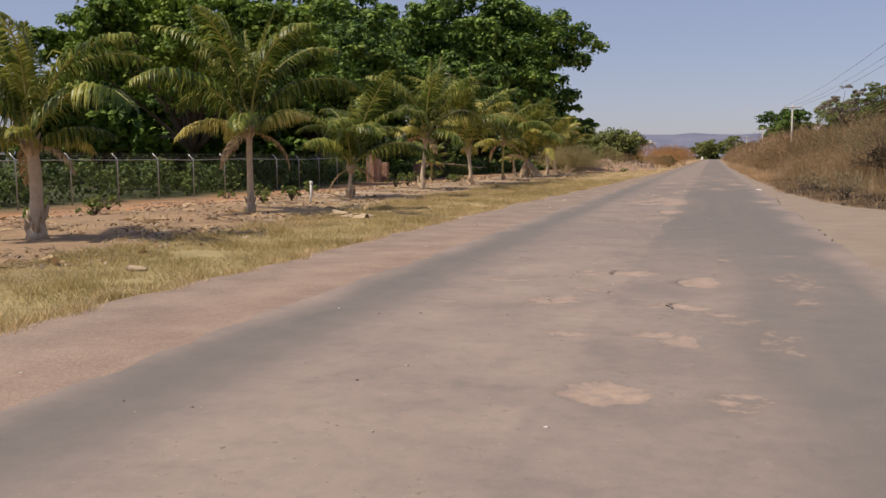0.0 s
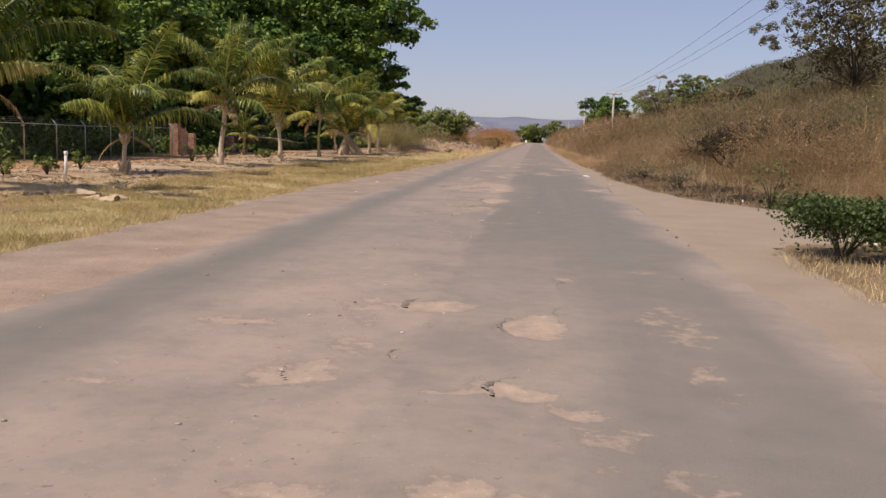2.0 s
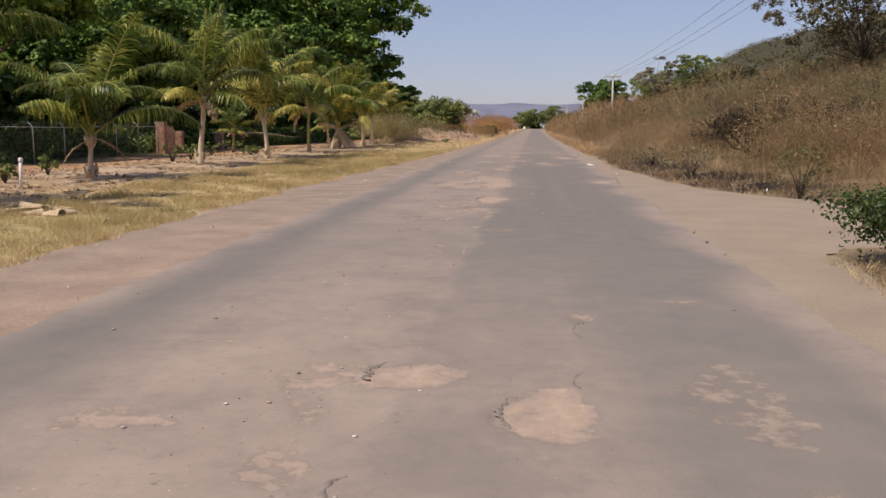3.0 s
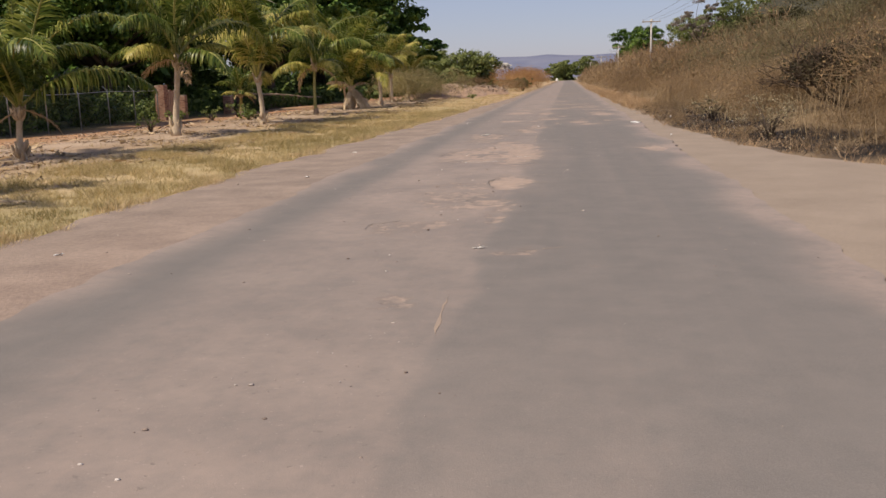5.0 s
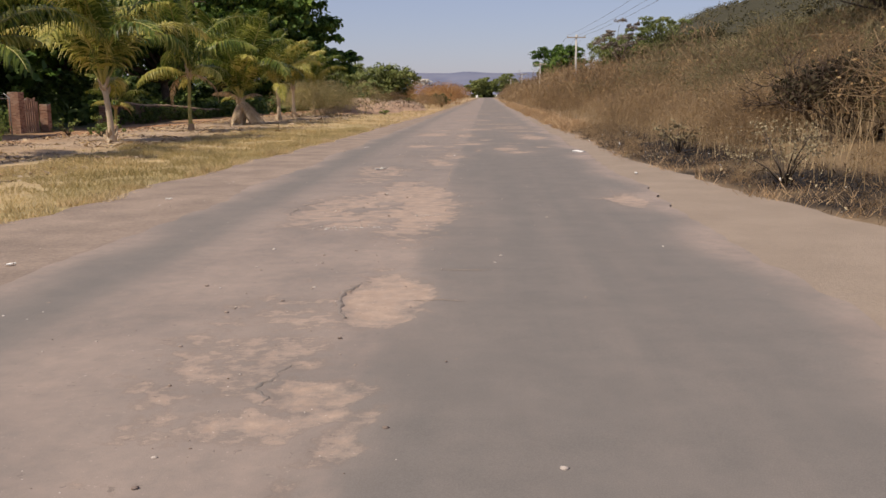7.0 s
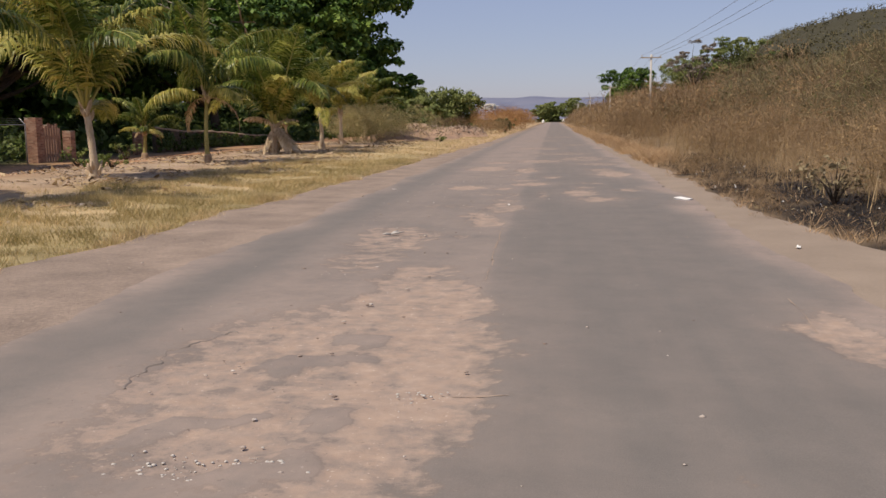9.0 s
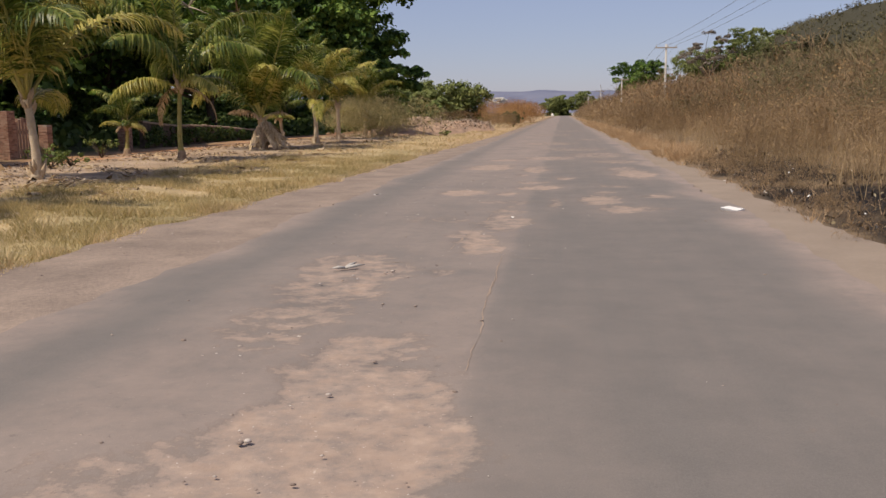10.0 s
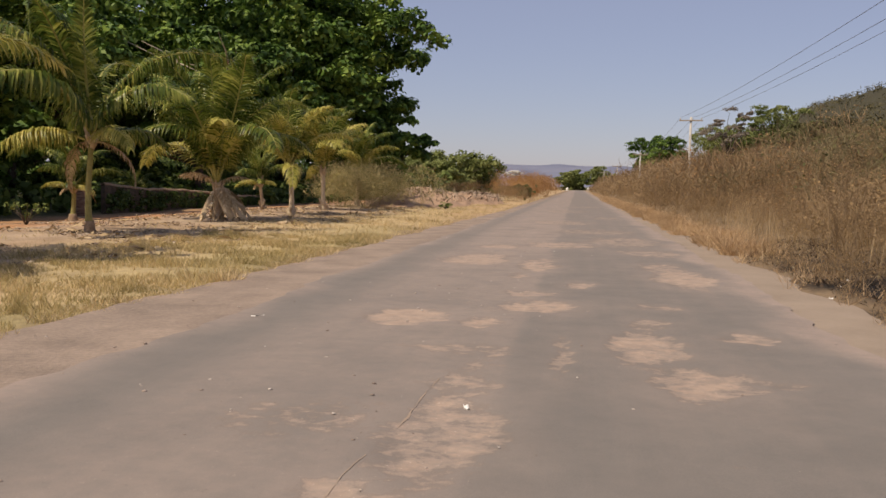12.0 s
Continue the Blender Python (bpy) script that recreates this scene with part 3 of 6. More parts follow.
def build_road():
    strip("shoulder_left", edge_grass, lambda y: edge_left(y) + 0.5, -0.012, M_GRAVEL, -60, 428, 16, 0.4, "pinkish compacted gravel shoulder beside the asphalt", "shoulder")
    strip("shoulder_right", lambda y: edge_right(y) - 0.5, lambda y: edge_brush(y) + 0.25, -0.014, M_DIRT, -60, 428, 18, 0.4, "pale sandy dirt shoulder beside the asphalt", "shoulder")
    ob, X, Y, me = strip("road", edge_left, edge_right, 0.0, M_ASPHALT, -60, 428, 112, 0.12, "worn grey asphalt road with sand-filled potholes", "road")
    x, y = X.ravel(), Y.ravel()
    sand, halo = hollows(x, y)
    far = smooth(75, 120, y)
    sand = np.maximum(sand, far * 0.5 * smooth(0.2, 0.8, fnoise(x, y * 0.35, 1.4, 13)))
    # the seam between the old, broken lane and the sounder one
    seam = x + 0.10 * fnoise(x, y, 0.9, 3) + 0.05 * fnoise(x, y, 3.7, 33)
    lane = smooth(-3.3, -2.6, x) * (1 - smooth(-0.74, -0.60, seam))
    worn = 0.40 + 0.30 * smooth(17, 25, y) * (1 - smooth(31, 38, y)) + 0.10 * smooth(44, 60, y)
    film = worn * lane + 0.85 * smooth(1.95, 2.55, x + 0.3 * fnoise(x, y, 0.8, 21)) + 0.9 * (1 - smooth(-4.2, -3.5, x + 0.2 * fnoise(x, y, 1.1, 22)))
    film = film + 0.62 * (1 - smooth(10, 20, y)) * smooth(-3.0, -2.2, x) * (1 - smooth(0.3, 1.1, x + 0.3 * fnoise(x, y, 0.5, 71))) + 0.22 * smooth(40, 70, y) + 0.08
    film = np.maximum(film, halo + 0.5 * film)
    dark = smooth(-4.0, -3.6, x) * (1 - smooth(-3.3, -2.8, x)) * 0.28 * (1 - 0.6 * smooth(13, 20, y)) + 0.20 * smooth(-0.66, -0.5, seam) * (1 - smooth(1.5, 2.1, x)) * smooth(14, 22, y)
    paint(me, "wear", np.stack([np.clip(sand, 0, 1), np.clip(film, 0, 1), np.clip(dark, 0, 1)], 1))
    co = np.empty(len(x) * 3, np.float32)
    me.vertices.foreach_get("co", co)
    co = co.reshape(-1, 3)
    co[:, 2] += 0.012 - 0.016 * smooth(0.30, 0.60, sand)
    me.vertices.foreach_set("co", co.ravel())
    me.update()


build_ground()
build_road()


# ---- palms ----
def frond_mesh(name, rng, length, a0, a1, leaf, hang, mat, pairs=60, ragged=0.0, bend=1.25):
    """A feather frond growing from the origin towards +x: a tapered stem with two combs of folded leaflets."""
    s = np.linspace(0, 1, 15)
    th = np.radians(a0 + (a1 - a0) * s ** bend)
    ds = length / 14
    pts = np.zeros((15, 3))
    pts[1:, 0], pts[1:, 2] = np.cumsum(np.cos(th[:-1]) * ds), np.cumsum(np.sin(th[:-1]) * ds)
    heap = Heap()
    rib = tube(pts, 0.036 * (1 - s * 0.85) + 0.003, 5)
    heap.add(*rib)
    u = np.linspace(0.13, 0.99, pairs)
    for side in (-1, 1):
        n = pairs
        if ragged:
            keep = rng.random(pairs) > ragged
        else:
            keep = np.ones(pairs, bool)
        uu = u[keep] + rng.normal(0, 0.004, keep.sum())
        base = np.stack([np.interp(uu, s, pts[:, k]) for k in range(3)], 1)
        t = np.interp(uu, s, th)
        tan = np.stack([np.cos(t), 0 * t, np.sin(t)], 1)
        nor = np.stack([-np.sin(t), 0 * t, np.cos(t)], 1)
        lat = np.array([[0, side, 0]])
        ll = leaf * (0.35 + 0.65 * np.sin(np.pi * np.clip(uu * 0.92 + 0.1, 0, 1))) * rng.uniform(0.8, 1.12, len(uu))
        fwd = 0.30 + 0.45 * uu
        d1 = lat * 0.85 + tan * fwd[:, None] + nor * 0.22 + rng.normal(0, 0.09, base.shape)
        d1 /= np.linalg.norm(d1, axis=1)[:, None]
        droop = (hang * rng.uniform(0.6, 1.5, len(uu)))[:, None] * np.array([[0, 0, -1.0]])
        d2 = d1 + droop * 0.6
        d2 /= np.linalg.norm(d2, axis=1)[:, None]
        d3 = d2 + droop * 1.5
        d3 /= np.linalg.norm(d3, axis=1)[:, None]
        w = np.cross(d1, nor)
        w /= np.linalg.norm(w, axis=1)[:, None] + 1e-9
        w = w * 0.023
        m1 = base + d1 * (ll * 0.30)[:, None]
        m2 = m1 + d2 * (ll * 0.35)[:, None]
        tip = m2 + d3 * (ll * 0.38)[:, None]
        v = np.stack([base - w * 0.5, base + w * 0.5, m1 + w, m1 - w, m2 + w * 0.8, m2 - w * 0.8, tip], 1).reshape(-1, 3)
        k = np.arange(len(uu)) * 7
        heap.add(v, np.concatenate([np.stack([k, k + 1, k + 2, k + 3], 1), np.stack([k + 3, k + 2, k + 4, k + 5], 1)]), np.stack([k + 5, k + 4, k + 6], 1))
    me = heap.mesh(name, mat)
    if mat in (M_FROND, M_FROND_Y):
        me.materials.append(M_MIDRIB)
        index = np.zeros(len(me.polygons), np.int32)
        index[:len(rib[1])] = 1
        me.polygons.foreach_set("material_index", index)
    return me


def frond_sets():
    rng = np.random.default_rng(11)
    out = {}
    # length, angle at the foot, angle at the tip, leaflet length, hang, how late it bends
    spec = {"spear": (2.5, 88, 74, 0.35, 0.12, 1.3, M_FROND), "up": (3.6, 74, -14, 0.88, 0.9, 1.5, M_FROND), "upc": (3.6, 83, 24, 0.84, 0.65, 1.6, M_FROND),
            "arch": (3.4, 58, -42, 0.84, 0.9, 1.4, M_FROND), "upy": (3.4, 75, -10, 0.86, 0.9, 1.5, M_FROND_Y), "archy": (3.4, 60, -40, 0.82, 0.9, 1.4, M_FROND_Y), "lowy": (2.7, 32, -64, 0.76, 1.4, 1.3, M_FROND_Y),
            "round": (3.3, 76, -46, 0.86, 1.1, 1.3, M_FROND), "rup": (3.4, 74, -12, 0.80, 1.5, 1.3, M_FROND), "rarch": (3.0, 52, -34, 0.82, 2.4, 1.3, M_FROND),
            "rlow": (2.4, 30, -44, 0.72, 2.4, 1.4, M_FROND), "rlowy": (2.3, 30, -48, 0.70, 2.4, 1.4, M_FROND_Y), "dry": (2.3, 5, -80, 0.5, 1.4, 1.1, M_FROND_DRY),
            "hang": (2.0, -35, -88, 0.5, 0.9, 1.1, M_FROND_DRY), "stalk": (1.9, -54, -64, 0.36, 0.9, 1.0, M_FROND_TAN), "horn": (1.7, 34, -25, 0.5, 1.6, 1.3, M_FROND_TAN)}
    for key, (ln, a0, a1, lf, hg, bd, mt) in spec.items():
        out[key] = [frond_mesh("frond", rng, ln * f, a0 + da, a1 + db, lf, hg, mt, 80 if mt not in (M_FROND_DRY, M_FROND_TAN) else 44, 0.10 if mt not in (M_FROND_DRY, M_FROND_TAN) else 0.25, bd)
                    for f, da, db in ((1.0, 0, 0), (0.88, 5, 12), (1.1, -5, -10))]
    return out


FRONDS = frond_sets()


BOOT = None


def palm(x, y, h, r, scale, style, seed, label, lean=(0, 0), green_trunk=False, skirt=0):
    """style: how many fronds of each sort."""
    rng = np.random.default_rng(seed)
    turn = rng.uniform(0, 360)
    ob = thing("palm_tree", at(x, y, -0.03), label, "palm tree", "roadside palms", turn=turn)
    n = 16
    u = np.linspace(0, 1, n)
    pts = np.stack([lean[0] * u ** 1.5 + 0.03 * np.sin(u * 5 + seed), lean[1] * u ** 1.5 + 0.03 * np.cos(u * 4 + seed), u * h], 1)
    rad = r * (0.72 + 0.75 * np.exp(-u * 7) + 0.05 * np.sin(u * 60))
    trunk = part("trunk", Heap_one(tube(pts, rad, 12)).mesh("trunk", M_PALMGREEN if green_trunk else M_PALMBARK, True), None, ob)
    if green_trunk:
        v = np.linspace(0, 1, 7)
        part("trunk_foot", Heap_one(tube(np.stack([0.03 * np.sin(seed) + 0 * v, 0.03 * np.cos(seed) + 0 * v, -0.05 + v * 0.42], 1), r * (1.75 - 0.45 * v - 0.1 * v ** 3), 12)).mesh("trunk_foot", M_PALMBASE, True), None, ob, "swollen grey-tan trunk foot")
    # old leaf boots round the foot and under the crown
    for k in range(22):
        az, low = 137.5 * k + rng.uniform(-20, 20), k % 2
        z = rng.uniform(0.02, 0.42) if low and not green_trunk else h - rng.uniform(0.0, 0.45)
        rr = float(np.interp(z / h, u, rad)) * 0.8
        s = rng.uniform(0.6, 1.15)
        m = Matrix.Translation((float(np.interp(z / h, u, pts[:, 0])), float(np.interp(z / h, u, pts[:, 1])), z)) @ pose(0, 0, 0, 0, 0, az) @ Matrix.Translation((rr, 0, 0)) @ Matrix.Diagonal((s, s, s, 1))
        part("leaf_base", BOOT, None, trunk, "brown fibrous old leaf base", m)
    top = Matrix.Translation(tuple(pts[-1]))
    g = 0
    for key, count in style.items():
        for k in range(count):
            g += 1
            az = 137.5 * g + rng.uniform(-14, 14)
            f = scale * rng.uniform(0.9, 1.1) * {"lowy": 0.8, "rlow": 0.8, "rlowy": 0.78, "dry": 0.6, "hang": 0.42}.get(key, 1.0)
            base = 0.10 if key in ("spear", "up", "upc", "upy", "rup") else -0.05 if key in ("arch", "archy", "rarch", "round") else -0.22
            m = top @ Matrix.Translation((0, 0, base)) @ pose(0, 0, 0, rng.uniform(-16, 16), rng.uniform(-7, 7), az) @ Matrix.Translation((0.03, 0, 0)) @ Matrix.Diagonal((f, f, f, 1))
            part("dead_frond" if key in ("dry", "hang") else "frond", FRONDS[key][rng.integers(3)], None, ob, "dry straw-brown frond" if key in ("dry", "hang") else "", m)
    for k in range(skirt):
        az = 360 / skirt * k + rng.uniform(-12, 12)
        z = rng.uniform(0.8, 1.0) * min(1.35, h)
        f = 0.52 * z / 1.0
        m = Matrix.Translation((0, 0, z)) @ pose(0, 0, 0, rng.uniform(-18, 18), rng.uniform(-18, 10), az) @ Matrix.Translation((0.1, 0, 0)) @ Matrix.Diagonal((f, f, f, 1))
        part("dead_frond", FRONDS["stalk" if skirt > 5 else "hang"][rng.integers(3)], None, ob, "collapsed bleached frond round the trunk", m @ (Matrix.Diagonal((1.25, 1.25, 1.25, 1)) if skirt > 5 else Matrix.Identity(4)))
    if skirt > 5:
        for az, f, tip in ((-32, 1.0, 6), (-20, 1.15, 12), (-8, 1.05, 4), (6, 1.2, 10), (18, 1.0, 2), (-45, 0.95, 8), (200, 0.8, -6)):
            m = Matrix.Translation((0, 0, 1.5)) @ pose(0, 0, 0, 0, -tip, az - turn) @ Matrix.Diagonal((f, f, f, 1))
            part("dead_frond", FRONDS["stalk"][0], None, ob, "long bleached frond leaning to the ground", m)
        for az, f in ((176, 1.0), (196, 0.8), (20, 0.7)):
            m = Matrix.Translation((0, 0, 1.45)) @ pose(0, 0, 0, 12, 0, az - turn) @ Matrix.Diagonal((f, f, f, 1))
            part("dead_frond", FRONDS["horn"][0], None, ob, "bleached frond sticking out sideways", m)
    return ob


def Heap_one(piece):
    h = Heap()
    h.add(*piece)
    return h


BOOT = Heap_one(tube([[-0.03, 0, -0.04], [0.03, 0, 0.05], [0.08, 0, 0.15], [0.12, 0, 0.27]], [0.05, 0.06, 0.045, 0.014], 6)).mesh("leaf_base", M_HUSK, True)
ROYAL = {"spear": 2, "rup": 6, "rarch": 3, "rlow": 2, "rlowy": 3, "dry": 2}
COCO = {"spear": 1, "upc": 3, "up": 4, "upy": 4, "archy": 3, "arch": 1, "lowy": 1}
TUFT = {"spear": 1, "upc": 2, "up": 3, "round": 4, "rarch": 5}
FULL = {"spear": 1, "upc": 10, "up": 7, "round": 4, "archy": 2, "dry": 1}
PALMS = [
    (-12.75, 14.9, 2.1, 0.17, 0.98, ROYAL, 1, False, 0), (-12.9, 23.9, 2.6, 0.125, 1.2, ROYAL, 2, False, 0), (-13.4, 33.0, 1.4, 0.10, 1.05, TUFT, 3, False, 2),
    (-13.35, 42.05, 2.8, 0.13, 1.3, ROYAL, 4, False, 0), (-13.2, 50.67, 2.05, 0.135, 1.4, COCO, 5, False, 0), (-13.27, 59.6, 2.75, 0.10, 1.3, ROYAL, 6, True, 0),
    (-13.6, 69.3, 1.5, 0.20, 1.36, FULL, 7, False, 8), (-13.43, 77.6, 2.3, 0.15, 1.2, COCO, 8, False, 0), (-13.99, 85.1, 2.3, 0.15, 1.15, COCO, 9, False, 0),
    (-14.2, 93.5, 2.2, 0.14, 1.1, COCO, 10, False, 0), (-23.5, 76.0, 1.8, 0.14, 0.75, ROYAL, 12, True, 0), (-18.6, 88.0, 1.8, 0.13, 0.75, ROYAL, 13, False, 0), (-28.8, 92.0, 1.0, 0.07, 0.62, TUFT, 14, True, 0)]
LABELS = {False: "young palm with ringed pale trunk and drooping green fronds", True: "palm with smooth yellow-green trunk and hanging fronds"}
for px, py, ph, pr, ps, st, sd, gt, sk in PALMS:
    palm(px, py, ph, pr, ps, st, sd, "short palm with skirt of collapsed dry fronds" if sk else LABELS[gt], (0.15 * math.sin(sd * 2.1), 0.15 * math.cos(sd * 1.7)), gt, sk)


# ---- broadleaf trees ----
def tree(name, x, y, height, spread, bottom, leaf_size, per, clumps, mat, seed, label, squash=0.55, trunk_r=0.5, bare=0, category="tree", clump=1.0, inner=1.0, dome=False):
    """A tapered trunk with forking limbs and a crown of leaf clumps with gaps."""
    rng = np.random.default_rng(seed)
    clumps, leaf_size = int(clumps * 0.43), leaf_size * 1.16
    ob = thing(name, at(x, y, -0.1), label, category)
    mid_z, half = (height + bottom) / 2, (height - bottom) / 2
    d = rng.normal(size=(clumps, 3))
    if dome:
        d[:, 2] = np.abs(d[:, 2]) - 0.12
    d /= np.linalg.norm(d, axis=1)[:, None]
    lump = 1 + 0.30 * fnoise(np.arctan2(d[:, 1], d[:, 0]) * 2.2, d[:, 2] * 3, 1.0, seed)
    rad = rng.uniform(0.62, 1.0, clumps) ** 0.6 * lump
    c = d * rad[:, None] * np.array([spread, spread, half])
    c[:, 2] += mid_z
    c[:, 2] = np.where(c[:, 2] < bottom, bottom + rng.uniform(0, 0.12, clumps) * half, c[:, 2])
    cr = spread * rng.uniform(0.085, 0.18, clumps) * min(clump, 1.25)
    # every bough carries a handful of leaf bunches on its upper side
    k = 7
    bd = rng.normal(size=(clumps * k, 3))
    bd[:, 2] = np.abs(bd[:, 2]) * 0.9 - 0.15
    bd /= np.linalg.norm(bd, axis=1)[:, None]
    bunch = np.repeat(c, k, axis=0) + bd * (np.repeat(cr, k) * rng.uniform(0.6, 1.05, clumps * k))[:, None] * [1.15, 1.15, squash]
    bunch_r = np.repeat(cr, k) * rng.uniform(0.38, 0.66, clumps * k)
    # shaded leaves inside the crown
    n_core = int(clumps * 80 * inner)
    core = rng.normal(size=(n_core, 3))
    core /= np.linalg.norm(core, axis=1)[:, None]
    core = core * (rng.random(n_core) ** 0.4 * 0.68)[:, None] * np.array([spread, spread, half]) + [0, 0, mid_z]
    core = core[core[:, 2] > bottom * 0.9]
    heap = Heap()
    fork = np.array([0, 0, max(bottom * 0.8, height * 0.16)])
    u = np.linspace(0, 1, 7)
    heap.add(*tube(np.stack([0.2 * np.sin(u * 3 + seed), 0.2 * np.sin(u * 2.3), u * fork[2]], 1), trunk_r * (1.0 + 0.7 * np.exp(-u * 5) - 0.25 * u), 10))
    limbs = rng.choice(clumps, min(clumps, 26), replace=False)
    for k in limbs:
        e = c[k] * np.array([0.82, 0.82, 1]) - [0, 0, cr[k] * 0.3]
        m = (fork + e) / 2 + rng.normal(0, 0.08, 3) * spread + [0, 0, 0.12 * half]
        v = np.linspace(0, 1, 8)[:, None]
        p = fork * (1 - v) ** 2 + 2 * m * v * (1 - v) + e * v ** 2
        heap.add(*tube(p, trunk_r * 0.5 * (1 - 0.9 * np.linspace(0, 1, 8)), 6))
    part("trunk", heap.mesh("trunk", M_BARK, True), None, ob)
    v, q = leaves(rng, bunch, bunch_r, max(10, int(per * 0.20)), leaf_size, 0.75, 0.7, 1.6, 0.26)
    v2, q2 = leaves(rng, core, np.full(len(core), spread * 0.02), 1, max(leaf_size * 1.2, spread * 0.036), 1.0, 0.2, 1.3)
    part("crown", data_mesh("crown", np.concatenate([v, v2]), [np.concatenate([q, q2 + len(v)])], mat), None, ob)
    if bare:
        for k in range(bare):
            heap = Heap()
            a = rng.uniform(-2.6, -0.4)
            p0 = np.array([np.cos(a) * spread * 0.85, np.sin(a) * spread * 0.9, mid_z + half * rng.uniform(0.1, 0.5)])
            for j in range(6):
                e = p0 + rng.normal(0, 1, 3) * [1.6, 1.2, 1.2] + [0, -0.6, 0.8]
                heap.add(*tube(np.array([p0 - [0, -1.5, 1], p0, (p0 + e) / 2 + rng.normal(0, 0.2, 3), e]), [0.12, 0.09, 0.06, 0.02], 5))
            part("bare_branch", heap.mesh("bare_branch", M_PALETWIG), None, ob, "bleached leafless branch")
    return ob


tree("shade_tree", -35.5, 57, 14.2, 8.5, 3.3, 0.22, 200, 360, M_LEAF_A, 21, "spreading tree with feathery bright green foliage behind the fence", 0.35, 0.4, inner=0.3, dome=True)
tree("shade_tree", -36, 80, 14.0, 9.5, 4.6, 0.23, 240, 280, M_LEAF_C, 23, "dense dark green shade tree behind the fence", 0.5, 0.5)
tree("shade_tree", -46, 104, 22.0, 11.5, 5.0, 0.34, 140, 300, M_LEAF_C, 24, "tall dark green shade tree with an open crown", 0.5, 0.6, 2)
tree("shade_tree", -33, 112, 15.0, 9.0, 4.6, 0.32, 140, 260, M_LEAF_C, 27, "dense dark green shade tree", 0.5, 0.5, 2)
tree("shade_tree", -27, 150, 12.5, 7.5, 0.6, 0.36, 140, 220, M_LEAF_C, 28, "dense dark green tree at the edge of the grove", 0.55, 0.4)
tree("great_shade_tree", -38.6, 152, 30.0, 18.4, 5.5, 0.40, 225, 500, M_LEAF_C, 25, "huge broad-crowned dark green tree beside the road", 0.6, 1.0)
tree("great_shade_tree", -64, 140, 32.0, 18.0, 2.0, 0.56, 75, 280, M_LEAF_C, 26, "huge broad-crowned dark green tree", 0.6, 0.9)
for bx, by, bh, bs, sd in ((-56, 92, 20, 11, 42), (-70, 106, 27, 13, 43), (-52, 128, 25, 12, 44), (-44, 92, 9, 8, 45), (-42, 68, 7.5, 7, 46), (-51, 67, 9.5, 7, 49)):
    tree("shade_tree", bx, by, bh, bs, 0.8, 0.50, 64, 190, M_LEAF_C, sd, "dense dark green shade tree further back", 0.55, 0.5)
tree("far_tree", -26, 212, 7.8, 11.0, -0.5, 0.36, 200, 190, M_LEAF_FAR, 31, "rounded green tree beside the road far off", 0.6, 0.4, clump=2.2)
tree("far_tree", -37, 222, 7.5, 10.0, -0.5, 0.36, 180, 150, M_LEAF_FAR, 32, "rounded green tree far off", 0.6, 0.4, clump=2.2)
tree("far_tree", 19, 258, 12.2, 7.2, 0.0, 0.24, 190, 180, M_LEAF_C, 33, "dark green tree above the dry scrub", 0.6, 0.5, clump=2.2)
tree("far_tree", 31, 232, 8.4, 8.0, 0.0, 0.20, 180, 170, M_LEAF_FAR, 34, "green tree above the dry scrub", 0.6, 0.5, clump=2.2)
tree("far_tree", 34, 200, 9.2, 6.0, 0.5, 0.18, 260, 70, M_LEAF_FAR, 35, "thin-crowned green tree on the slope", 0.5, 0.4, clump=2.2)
tree("bare_tree", 26, 200, 10.6, 4.6, 3.0, 0.13, 260, 60, M_LILAC, 38, "grey leafless tree with a fine twiggy crown on the slope", 0.6, 0.22, clump=2.0, inner=0.0)
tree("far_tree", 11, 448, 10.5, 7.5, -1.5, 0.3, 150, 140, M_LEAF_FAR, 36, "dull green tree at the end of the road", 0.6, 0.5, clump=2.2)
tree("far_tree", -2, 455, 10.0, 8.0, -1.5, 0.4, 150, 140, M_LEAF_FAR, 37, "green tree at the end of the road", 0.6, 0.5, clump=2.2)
tree("hill_tree", 27, 152, 4.3, 4.5, -0.4, 0.18, 150, 110, M_OLIVE, 47, "olive-brown thorn tree on the slope", 0.6, 0.25, clump=1.5)
tree("hill_tree", 36, 172, 4.0, 6.0, -0.4, 0.18, 150, 110, M_THORN, 48, "greyish bare-looking thorn tree on the slope", 0.6, 0.25, clump=1.4)
tree("thorn_tree", 25, 79, 11.0, 8.0, 1.5, 0.10, 230, 190, M_THORN, 39, "tall dusky thorn tree with fine sparse foliage in the scrub", 0.9, 0.16, clump=1.0, inner=0.25)


